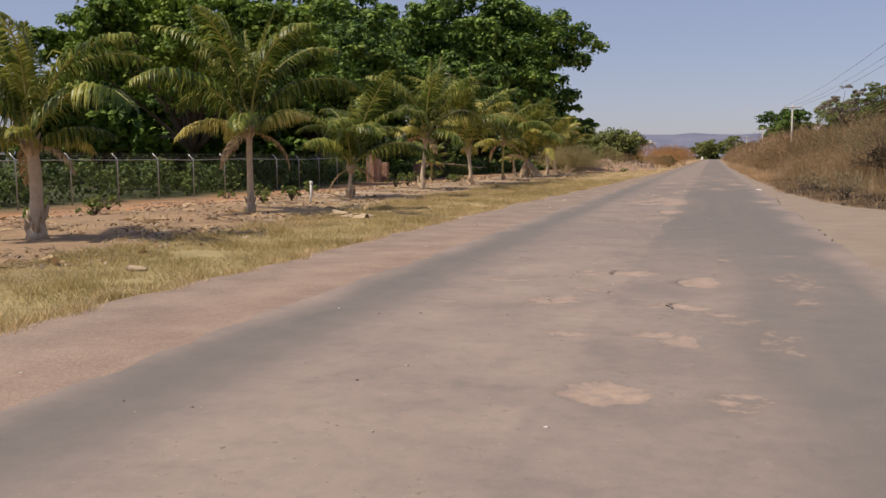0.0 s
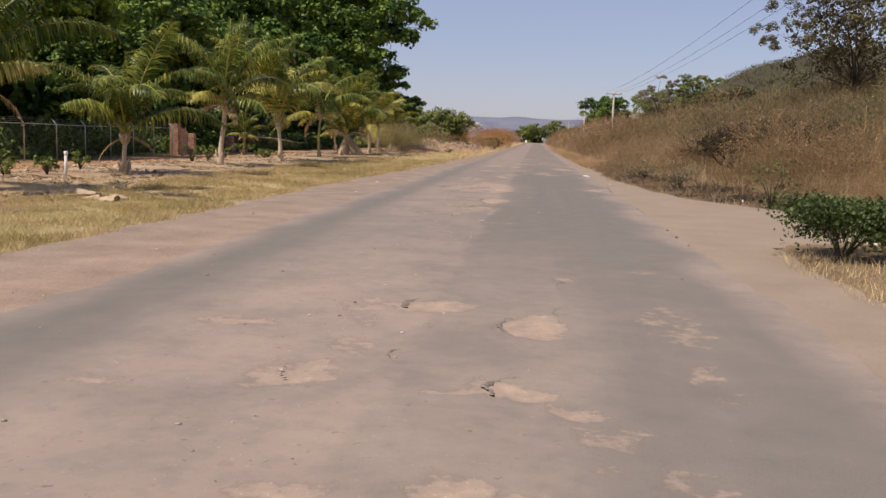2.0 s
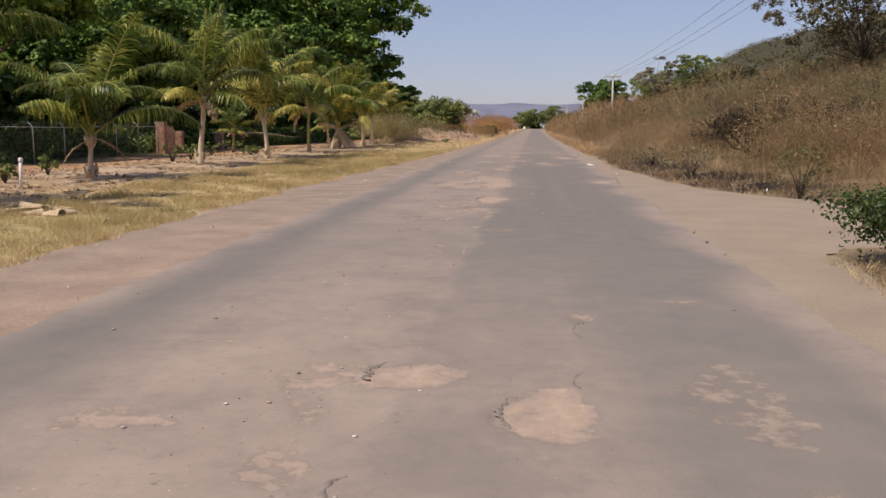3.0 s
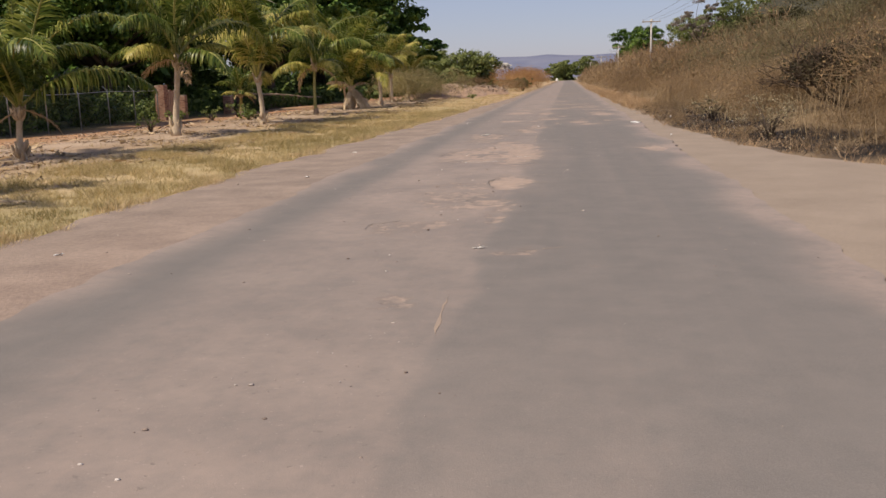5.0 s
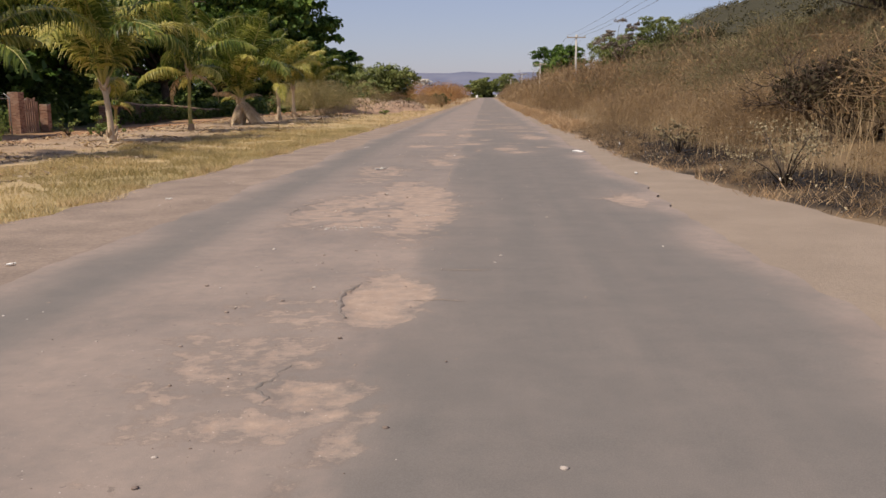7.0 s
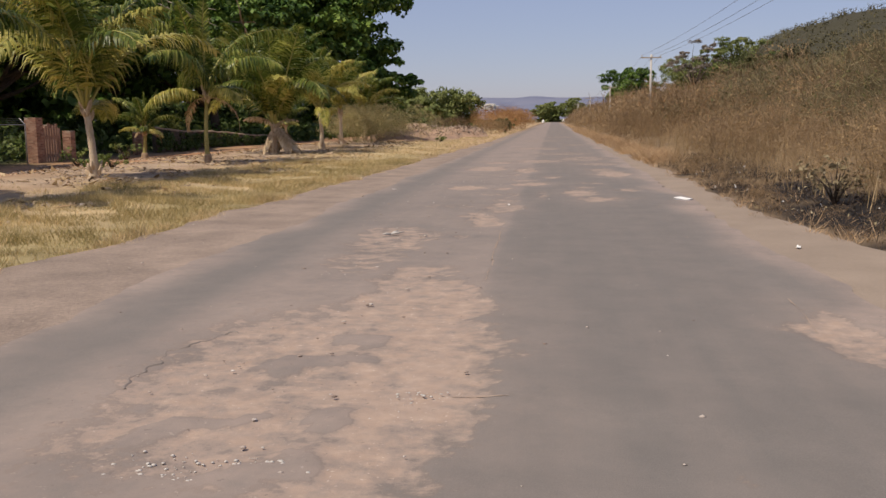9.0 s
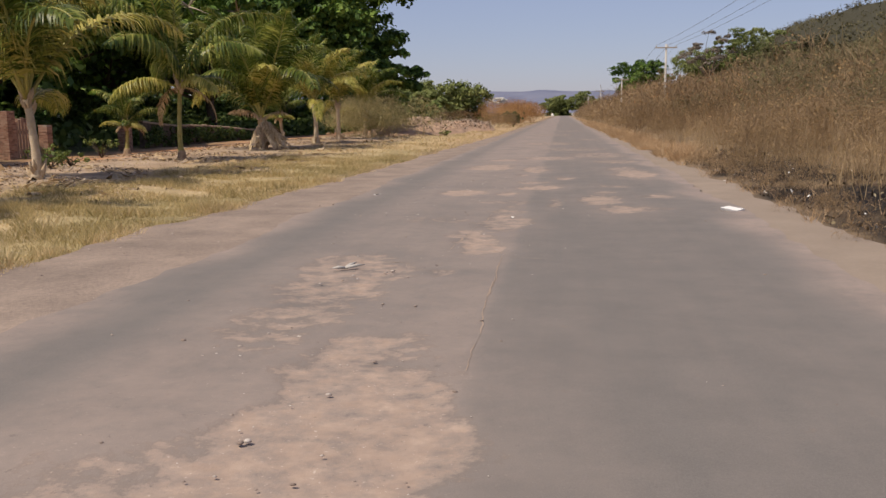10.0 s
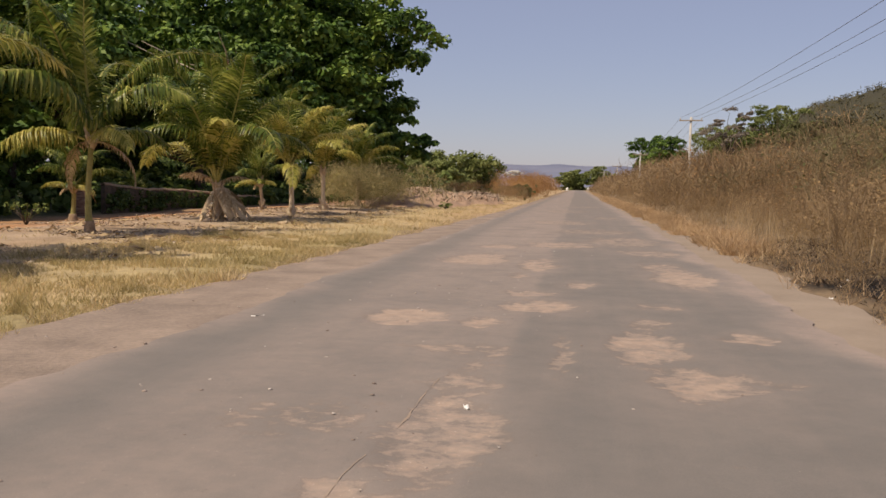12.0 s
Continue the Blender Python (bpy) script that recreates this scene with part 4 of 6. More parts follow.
# ---- dry scrub ----
def scrub_bush(rng, stems, height, spread, leaf, nleaf, width=0.022, fine=420):
    """One rounded leafless bush: a few stems, a fuzz of fine twigs, some withered leaves."""
    V, Q, n = [], [], 0
    for k in range(stems):
        a = rng.uniform(0, 2 * np.pi)
        out = rng.uniform(0.15, 0.95) * spread
        h = height * rng.uniform(0.55, 0.95)
        s = np.linspace(0, 1, 5)
        base = np.array([np.cos(a), np.sin(a), 0]) * 0.25 * spread * rng.random()
        bend = rng.normal(0, 0.10 * spread, (5, 3)) * s[:, None]
        p = base + np.stack([np.cos(a) * out * s ** 0.8, np.sin(a) * out * s ** 0.8, h * s ** 1.1], 1) + bend
        ang = rng.uniform(0, np.pi)
        side = np.array([np.cos(ang), np.sin(ang), 0.2]) * width * 0.7
        t = np.linspace(1, 0.3, 5)[:, None]
        V.append(np.stack([p - side * t, p + side * t], 1).reshape(-1, 3))
        i = np.arange(4) * 2 + n
        Q.append(np.stack([i, i + 1, i + 3, i + 2], 1))
        n += 10
    # fine twigs through a lumpy rounded head
    d = rng.normal(size=(fine, 3))
    d /= np.linalg.norm(d, axis=1)[:, None]
    d[:, 2] = np.abs(d[:, 2]) * 1.15 - 0.35
    lump = 1 + 0.25 * fnoise(np.arctan2(d[:, 1], d[:, 0]) * 2, d[:, 2] * 3, 1.2, float(rng.uniform(0, 9)))
    r = rng.uniform(0.35, 1.0, fine) ** 0.5 * lump
    p = d * r[:, None] * np.array([spread, spread, height * 0.58]) + [0, 0, height * 0.42]
    p[:, 2] = np.abs(p[:, 2])
    go = d * 0.6 + rng.normal(0, 0.7, (fine, 3)) + [0, 0, 0.35]
    go /= np.linalg.norm(go, axis=1)[:, None]
    go *= (height * rng.uniform(0.07, 0.2, fine))[:, None]
    w = np.cross(go, rng.normal(size=(fine, 3)))
    w /= np.linalg.norm(w, axis=1)[:, None] + 1e-9
    w *= width * 0.38
    V.append(np.stack([p - go - w, p - go + w, p + go + w * 0.5, p + go - w * 0.5], 1).reshape(-1, 3))
    Q.append(np.arange(fine * 4).reshape(-1, 4) + n)
    tw = (np.concatenate(V), np.concatenate(Q))
    c = p[rng.integers(fine, size=nleaf)] + rng.normal(0, 0.04 * height, (nleaf, 3))
    lv = leaves(rng, c, np.full(nleaf, 0.03), 1, leaf, 1, 0, 1.8)
    return tw, lv


def scatter(rng, pieces, spots, sizes, heap_a, heap_b):
    """Lays turned and scaled bushes on the land."""
    for (x, y), s in zip(spots, sizes):
        (tv, tq), (lv, lq) = pieces[rng.integers(len(pieces))]
        a = rng.uniform(0, 2 * np.pi)
        R = np.array([[math.cos(a), -math.sin(a), 0], [math.sin(a), math.cos(a), 0], [0, 0, 1]]) * s
        R = R @ np.diag([1, 1, rng.uniform(0.8, 1.2)])
        o = np.array(at(x, y, -0.05))
        heap_a.add(tv @ R.T + o, tq)
        heap_b.add(lv @ R.T + o, lq)


def build_scrub():
    rng = np.random.default_rng(51)
    near = [scrub_bush(rng, 12, 2.1, 1.25, 0.038, 160, 0.0135, 235) for k in range(6)]
    far = [scrub_bush(rng, 9, 2.3, 1.6, 0.064, 66, 0.036, 125) for k in range(5)]
    groups = {}
    def put(key, mats, pieces, n, y0, y1, off0, off1, s0, s1, power=1.0):
        ha, hb = groups.setdefault(key, (Heap(), Heap(), mats))[:2]
        y = rng.uniform(y0, y1, n)
        o = off0 + (off1 - off0) * rng.random(n) ** power
        o = np.where((y > 28) & (y < 47) & (o < 2.0), o + 1.3, o)
        x = edge_brush(y) + o
        hollow = ((x - 7.0) / 1.5) ** 2 + ((y - 38.2) / 3.2) ** 2 < 1
        hump = fnoise(x, y, 0.42, 61) + 0.5 * fnoise(x, y, 1.1, 62)
        keep = ~hollow & ((hump > -0.55) | (y > 110))
        x, y, o, hump = x[keep], y[keep], o[keep], hump[keep]
        n = len(x)
        size = rng.uniform(s0, s1, n) * np.clip(0.98 + 0.38 * hump, 0.6, 1.4) * (0.42 + 0.58 * np.clip(o / 4.0, 0, 1.2))
        scatter(rng, pieces, list(zip(x, y)), size, ha, hb)
    tan = (M_TWIG, M_DRYLEAF)
    ha, hb = groups.setdefault("tan", (Heap(), Heap(), tan))[:2]
    for y in (28.4, 30.1, 31.0, 33.2, 35.9, 36.6, 38.7, 41.4, 43.0, 44.1, 46.5, 47.3, 49.6, 51.2, 53.0, 53.9):
        for k in range(2):
            yy = y + rng.normal(0, 0.35)
            spot = (float(edge_brush(np.array(yy))) + rng.uniform(0.15, 0.7) + 0.5 * k, yy)
            scatter(rng, near, [spot], [rng.uniform(0.14, 0.34)], ha, hb)
    red = (M_TWIG, M_REDLEAF)
    olive = (M_TWIGGREY, M_OLIVE)
    put("tan", tan, near, 165, 27, 84, 0.9, 7, 0.28, 1.1)
    put("tan", tan, near, 90, 26, 62, 2.1, 4.6, 0.5, 0.95)
    put("tan", tan, near, 90, 27, 84, 4, 14, 0.7, 1.2)
    put("olive", olive, far, 90, 34, 110, 11, 24, 0.8, 1.5)
    put("red", red, near, 64, 24, 84, 3, 10, 0.5, 1.0)
    put("olive", olive, near, 110, 20, 84, 4.5, 14, 0.65, 1.25)
    put("tan", tan, near, 26, -2, 17, 1.6, 6, 0.35, 0.7)
    put("tan", tan, near, 40, 18, 27, 0.8, 8, 0.4, 0.9)
    put("olive", olive, near, 30, 36, 66, 5.5, 13, 0.8, 1.3)
    put("tan", tan, far, 120, 82, 130, 0.8, 12, 0.6, 1.25)
    put("tan", tan, far, 110, 60, 130, 12, 26, 0.6, 1.15)
    put("olive", olive, far, 50, 84, 150, 4, 26, 0.6, 1.2)
    put("red", red, far, 40, 84, 140, 1.0, 9, 0.7, 1.4)
    put("tan", tan, far, 170, 120, 330, 0.8, 22, 1.1, 2.1)
    put("red", red, far, 50, 130, 330, 0.6, 12, 1.0, 1.7)
    for key, (ha, hb, mats) in groups.items():
        tagged(new("scrub_twigs", ha.mesh("scrub_twigs", mats[0])), "tangle of fine dry twigs on the roadside bank", "scrub", kind="stuff")
        tagged(new("scrub_leaves", hb.mesh("scrub_leaves", mats[1])), "withered brown leaves in the roadside scrub", "scrub", kind="stuff")
    n = 2800
    y = rng.uniform(27, 80, n)
    o = rng.uniform(1.6, 7.0, n)
    x = edge_brush(y) + o
    v, t = blades(rng, np.stack([x, y, land(x, y)], 1), rng.uniform(0.5, 1.5, n) * (0.6 + 0.12 * o), np.full(n, 0.016), 0.35)
    tagged(new("dry_stems", data_mesh("dry_stems", v, [t], M_STEMDRY)), "upright pale dry stems among the scrub", "scrub", kind="stuff")
    # far scrub on the hillside
    n = 3200
    y = rng.uniform(40, 480, n)
    x = 26 + 190 * rng.random(n) ** 1.3
    c = np.stack([x, y, land(x, y) + 0.5], 1)
    v, q = leaves(rng, c, rng.uniform(1.0, 2.8, n), 13, 0.45, 0.8, 0.4, 1.6)
    n = 1500
    y = rng.uniform(40, 170, n)
    x = 21 + 50 * rng.random(n) ** 1.2
    v2, q2 = leaves(rng, np.stack([x, y, land(x, y) + 0.6], 1), rng.uniform(0.6, 1.7, n), 26, 0.19, 0.9, 0.4, 1.7)
    tagged(new("hillside_scrub", data_mesh("hillside_scrub", v2, [q2], M_OLIVE)), "olive thorn bushes on the lower hillside", "scrub", kind="stuff")
    tagged(new("hillside_scrub", data_mesh("hillside_scrub", v, [q], M_THORN)), "dry grey-brown scrub covering the hillside", "scrub", kind="stuff")


build_scrub()


def build_hedge():
    rng = np.random.default_rng(61)
    n = 300
    y = rng.uniform(18, 74, n)
    x = rng.uniform(-33, -28, n)
    h = rng.uniform(0.2, 1.7, n)
    v, q = leaves(rng, np.stack([x, y, land(x, y) + h], 1), rng.uniform(0.5, 0.95, n), 60, 0.16, 0.9, 0.2, 1.6)
    tagged(new("undergrowth", data_mesh("undergrowth", v, [q], M_UNDER)), "dark green undergrowth behind the chain-link fence", "undergrowth", kind="stuff")
    n = 620
    y = rng.uniform(74, 190, n)
    x = -29 - rng.uniform(0, 26, n) + 4 * smooth(95, 120, y)
    v, q = leaves(rng, np.stack([x, y, land(x, y) + rng.uniform(0.2, 1.0, n) + 3.2 * rng.random(n) * smooth(-32, -45, x)], 1), rng.uniform(0.8, 1.9, n), 34, 0.40, 0.9, 0.2, 1.6)
    tagged(new("undergrowth", data_mesh("undergrowth", v, [q], M_UNDER)), "dark green undergrowth beneath the shade trees", "undergrowth", kind="stuff")


def build_thicket():
    """The closed back of the grove."""
    rng = np.random.default_rng(62)
    n = 520
    y = rng.uniform(60, 300, n)
    x = -48 - rng.uniform(0, 26, n) - 0.16 * (y - 60)
    v, q = leaves(rng, np.stack([x, y, land(x, y) + 7.0 * rng.random(n)], 1), rng.uniform(1.2, 2.6, n), 26, 0.75, 0.9, 0.2, 1.6)
    tagged(new("undergrowth", data_mesh("undergrowth", v, [q], M_UNDER)), "dark thicket closing the back of the grove", "undergrowth", kind="stuff")
    n = 520
    y = rng.uniform(165, 300, n)
    x = -22 - rng.uniform(0, 62, n)
    v, q = leaves(rng, np.stack([x, y, land(x, y) + (3.0 + 5.5 * smooth(-36, -46, x)) * rng.random(n)], 1), rng.uniform(1.2, 2.3, n), 24, 0.65, 0.9, 0.2, 1.6)
    tagged(new("undergrowth", data_mesh("undergrowth", v, [q], M_UNDER)), "dark thicket beside the road far off", "undergrowth", kind="stuff")


build_hedge()
build_thicket()


# ---- fence and brick wall ----
FENCE_X, FENCE_Z = -27.0, -0.5


def build_fence():
    ob = thing("chain_link_fence", (FENCE_X, 0, 0), "galvanised chain-link fence with angled post tops", "fence")
    h = 2.05
    first = None
    ys = np.arange(17.0, 70.0, 3.3)
    for y in ys:
        if first is None:
            heap = Heap()
            heap.add(*tube(np.array([[0, 0, -0.3], [0, 0, h - 0.03], [0, 0, h], [-0.17, 0, h + 0.17], [-0.30, 0, h + 0.30]]), [0.034, 0.034, 0.033, 0.026, 0.024], 8))
            first = heap.mesh("post", M_STEEL, True)
        part("post", first, None, ob, "", Matrix.Translation((0, y, float(land(FENCE_X, y)))))
    heap = Heap()
    heap.add(*tube(np.array([[0, y, float(land(FENCE_X, y)) + h - 0.02] for y in ys]), np.full(len(ys), 0.024), 6))
    part("top_rail", heap.mesh("top_rail", M_STEEL, True), None, ob)
    for k in range(3):
        heap = Heap()
        o = 0.1 + 0.1 * k
        heap.add(*tube(np.array([[-o, y, float(land(FENCE_X, y)) + h + o - (0.03 if i % 2 else 0)] for i, y in enumerate(ys)]), np.full(len(ys), 0.006), 4))
        part("barbed_wire", heap.mesh("barbed_wire", M_WIRE), None, ob)
    V, Q = [], []
    step, n, w = 0.11, 0, 0.0022
    for sgn in (-1, 1):
        for y0 in np.arange(ys[0] - h, ys[-1] + h, step):
            a, b = np.array([y0, 0.04]), np.array([y0 + h * 0.95, h - 0.04])
            if sgn < 0:
                a, b = np.array([y0 + h * 0.95, 0.04]), np.array([y0, h - 0.04])
            if min(a[0], b[0]) < ys[0] or max(a[0], b[0]) > ys[-1]:
                continue
            za, zb = float(land(FENCE_X, a[0])), float(land(FENCE_X, b[0]))
            V += [[0.035, a[0] - w, za + a[1]], [0.035, a[0] + w, za + a[1]], [0.035, b[0] + w, zb + b[1]], [0.035, b[0] - w, zb + b[1]]]
            Q.append([n, n + 1, n + 2, n + 3])
            n += 4
    part("wire_netting", data_mesh("wire_netting", V, [Q], M_WIRE), None, ob, "grey diamond wire netting")


build_fence()


BRICKS = {}


def brick_mesh(long):
    """One brick along x, its edges rounded off; alike bricks share it."""
    key = round(long, 3)
    if key not in BRICKS:
        bm = box(0, 0, 0, long - 0.010, 0.10, 0.074)
        bmesh.ops.bevel(bm, geom=[e for e in bm.edges if abs(e.verts[0].co.x - e.verts[1].co.x) > 0.02], offset=0.006, segments=1, affect="EDGES")
        me = bpy.data.meshes.new("brick")
        bm.to_mesh(me)
        bm.free()
        me.materials.append(M_BRICK)
        BRICKS[key] = me
    return BRICKS[key]


def brick_pillar(x, y, w, h, label="weathered red brick gate pillar"):
    rng = np.random.default_rng(int(abs(y) * 10))
    ob = thing("brick_pillar", at(x, y, -0.1), label, "pillar", "brick pillars")
    part("core", box(0, 0, h / 2, w - 0.03, w - 0.03, h - 0.04), M_MORTAR, ob, "pale lime mortar in recessed joints")
    courses = int(h / 0.085)
    per = max(2, round(w / 0.22))
    for c in range(courses):
        for side in range(4):
            run = w if (side + c) % 2 == 0 else w - 0.21
            count = per if (side + c) % 2 == 0 else max(1, per - 1)
            for k in range(count):
                if c == courses - 1 and rng.random() < 0.35:
                    continue
                m = pose(0, 0, 0, 0, 0, 90 * side) @ Matrix.Translation((-run / 2 + (k + 0.5) * run / count, -(w / 2 - 0.05) - rng.uniform(-0.004, 0.006), 0.045 + c * 0.085))
                part("brick", brick_mesh(run / count), None, ob, "", m @ pose(0, 0, 0, 0, 0, rng.uniform(-1.2, 1.2)))
    return ob


def build_wall():
    brick_pillar(-27.2, 70.9, 0.66, 2.5, "broad red brick pillar at the end of the fence")
    gate = thing("board_gate", at(-27.35, 72.6, -0.05), "brown board gate between brick pillars", "gate")
    for k in range(9):
        part("board", box(0, -1.1 + 0.26 * k, 1.02 + 0.07 * math.sin(k * 2.1), 0.05, 0.2 + 0.025 * math.cos(k * 3.3), 1.96 + 0.14 * math.sin(k * 2.1), 0.01), M_BOARD, gate)
    for z in (0.5, 1.5):
        part("rail", box(-0.06, -0.05, z, 0.05, 2.3, 0.1, 0.008), M_BOARD, gate)
    brick_pillar(-27.9, 73.3, 0.55, 2.15, "weathered red brick gate pillar")
    brick_pillar(-27.3, 74.5, 0.5, 1.8, "short weathered red brick gate pillar")
    brick_pillar(-27.1, 82.9, 0.65, 1.6, "weathered red brick gate pillar beside the low wall")
    # low overgrown wall running on, sinking as it goes
    bm = bmesh.new()
    rng = np.random.default_rng(5)
    rows = []
    ys = np.linspace(85.3, 112, 40)
    for y in ys:
        h = np.interp(y, [85, 88, 112], [1.75, 1.55, 0.65]) + rng.uniform(-0.05, 0.05)
        z = float(land(-27.2, y)) - 0.2
        rows.append([bm.verts.new((-27.2 + dx, y, z + dz)) for dx, dz in ((0.12, 0), (0.12, h + 0.15), (0.05, h + 0.2), (-0.05, h + 0.2), (-0.12, h + 0.15), (-0.12, 0))])
    for a, b in zip(rows, rows[1:]):
        for k in range(5):
            bm.faces.new((a[k], a[k + 1], b[k + 1], b[k]))
    for r in (rows[0], rows[-1]):
        bm.faces.new(r)
    me = bpy.data.meshes.new("garden_wall")
    bm.to_mesh(me)
    bm.free()
    me.materials.append(M_BARK)
    wall = tagged(new("garden_wall", me), "low dark weathered wall with a pale worn top", "wall")
    bm = bmesh.new()
    rows = []
    for y in ys:
        h = np.interp(y, [85, 88, 112], [1.75, 1.55, 0.65]) + rng.uniform(-0.02, 0.04)
        z = float(land(-27.2, y)) - 0.2 + h + 0.13
        rows.append([bm.verts.new((-27.2 + dx, y, z + dz)) for dx, dz in ((0.17, 0), (0.16, 0.1), (0.04, 0.15), (-0.16, 0.1), (-0.17, 0))])
    for a, b in zip(rows, rows[1:]):
        for k in range(4):
            bm.faces.new((a[k], a[k + 1], b[k + 1], b[k]))
    for r in (rows[0], rows[-1]):
        bm.faces.new(r)
    part("coping", bm, M_PALMBASE, wall, "worn grey-tan top of the wall")
    n = 300
    y = rng.uniform(85.5, 112, n)
    h = np.interp(y, [85, 88, 112], [1.75, 1.55, 0.65]) * rng.uniform(0.1, 0.85, n)
    v, q = leaves(rng, np.stack([-27.05 + 0 * y, y, land(-27.2 + 0 * y, y) + h], 1), rng.uniform(0.15, 0.4, n), 34, 0.12, 0.8, 0.4, 1.6)
    tagged(new("wall_creeper", data_mesh("wall_creeper", v, [q], M_UNDER)), "dark creeper hanging over the low wall", "creeper", kind="stuff")


build_wall()


# ---- poles and cables ----
POLES = [(10.6, 22.0, 8.6), (9.5, 118.0, 7.2), (8.5, 166.0, 5.9), (7.8, 222.0, 5.6), (7.0, 285.0, 5.4)]


def pole(x, y, h):
    ob = thing("utility_pole", at(x, y, -0.2), "pale concrete utility pole with timber crossarm", "utility pole", "poles along the road")
    part("shaft", Heap_one(tube([[0, 0, 0], [0, 0, h * 0.5], [0, 0, h + 0.2]], [0.15, 0.125, 0.09], 10)).mesh("shaft", M_CONCRETE, True), None, ob)
    arm = part("crossarm", box(0, -0.1, h - 0.1, 2.0, 0.09, 0.11, 0.01), M_PALETWIG, ob)
    for dx in (-0.9, 0.15, 0.9):
        part("insulator", Heap_one(tube([[dx, -0.1, h - 0.05], [dx, -0.1, h + 0.02], [dx, -0.1, h + 0.06], [dx, -0.1, h + 0.14]], [0.02, 0.055, 0.04, 0.03], 8)).mesh("insulator", M_CONCRETE, True), None, arm)


for p_ in POLES:
    pole(*p_)


def cables():
    for dx in (-0.9, 0.15, 0.9):
        heap = Heap()
        for (xa, ya, ha), (xb, yb, hb) in zip([(11.2, -60, 8.6)] + POLES, POLES):
            za, zb = float(land(xa, ya)) - 0.2 + ha + 0.14, float(land(xb, yb)) - 0.2 + hb + 0.14
            s = np.linspace(0, 1, 25)
            sag = 4 * s * (1 - s) * 0.9
            heap.add(*tube(np.stack([xa + dx + (xb - xa) * s, ya - 0.1 + (yb - ya) * s, za + (zb - za) * s - sag], 1), np.full(25, 0.010), 5, False))
        tagged(new("power_cable", heap.mesh("power_cable", M_CABLE)), "thin grey overhead power cable", "cable", "power cables")


cables()


# ---- far backdrop ----
def build_mountain():
    m, n, l, b = material("mountain_haze", 1.0)
    p = place_of(n)
    f = noise_tex(n, l, 0.01, 6, p)
    # air haze is put into the blue-grey colour and a faint glow
    col = ramp(n, l, f, [(0.3, (0.125, 0.140, 0.205)), (0.7, (0.175, 0.185, 0.24))])
    l.new(col, b.inputs["Base Color"])
    l.new(col, b.inputs["Emission Color"])
    b.inputs["Emission Strength"].default_value = 0.12
    x = np.linspace(-3400, 3400, 240)
    top = 96 + 8 * fnoise(x, x * 0, 0.004, 3) + 4 * fnoise(x, x * 0, 0.02, 5) - 10 * smooth(150, 900, np.abs(x + 250))
    rows = [(3400, 0.0), (3600, 0.35), (3800, 0.75), (4000, 1.0), (4300, 0.6)]
    X = np.repeat(x[None], len(rows), 0)
    Y = np.array([np.full_like(x, r[0]) for r in rows])
    Z = np.array([top * r[1] - 5 for r in rows])
    tagged(new("backdrop", grid_mesh("backdrop", X, Y, Z, m)), "hazy blue-grey mountain ridge on the horizon", "mountain", kind="structure")


build_mountain()


def build_town():
    """Pale houses scattered at the foot of the ridge."""
    rng = np.random.default_rng(64)
    heap = Heap()
    cube = np.array([[a, b, c] for a in (-1, 1) for b in (-1, 1) for c in (0, 1)], float)
    faces = np.array([[0, 1, 3, 2], [4, 6, 7, 5], [0, 4, 5, 1], [2, 3, 7, 6], [1, 5, 7, 3]])
    for k in range(60):
        s = rng.uniform(3, 7)
        heap.add(cube * [s, s * 0.7, rng.uniform(3, 7)] + [rng.uniform(-265, -197), 3300 + rng.uniform(-60, 40), 40 + rng.uniform(-7, 12)], faces)
    tagged(new("far_town", heap.mesh("far_town", M_CONCRETE)), "pale houses of a far town below the ridge", "town", kind="stuff")


build_town()


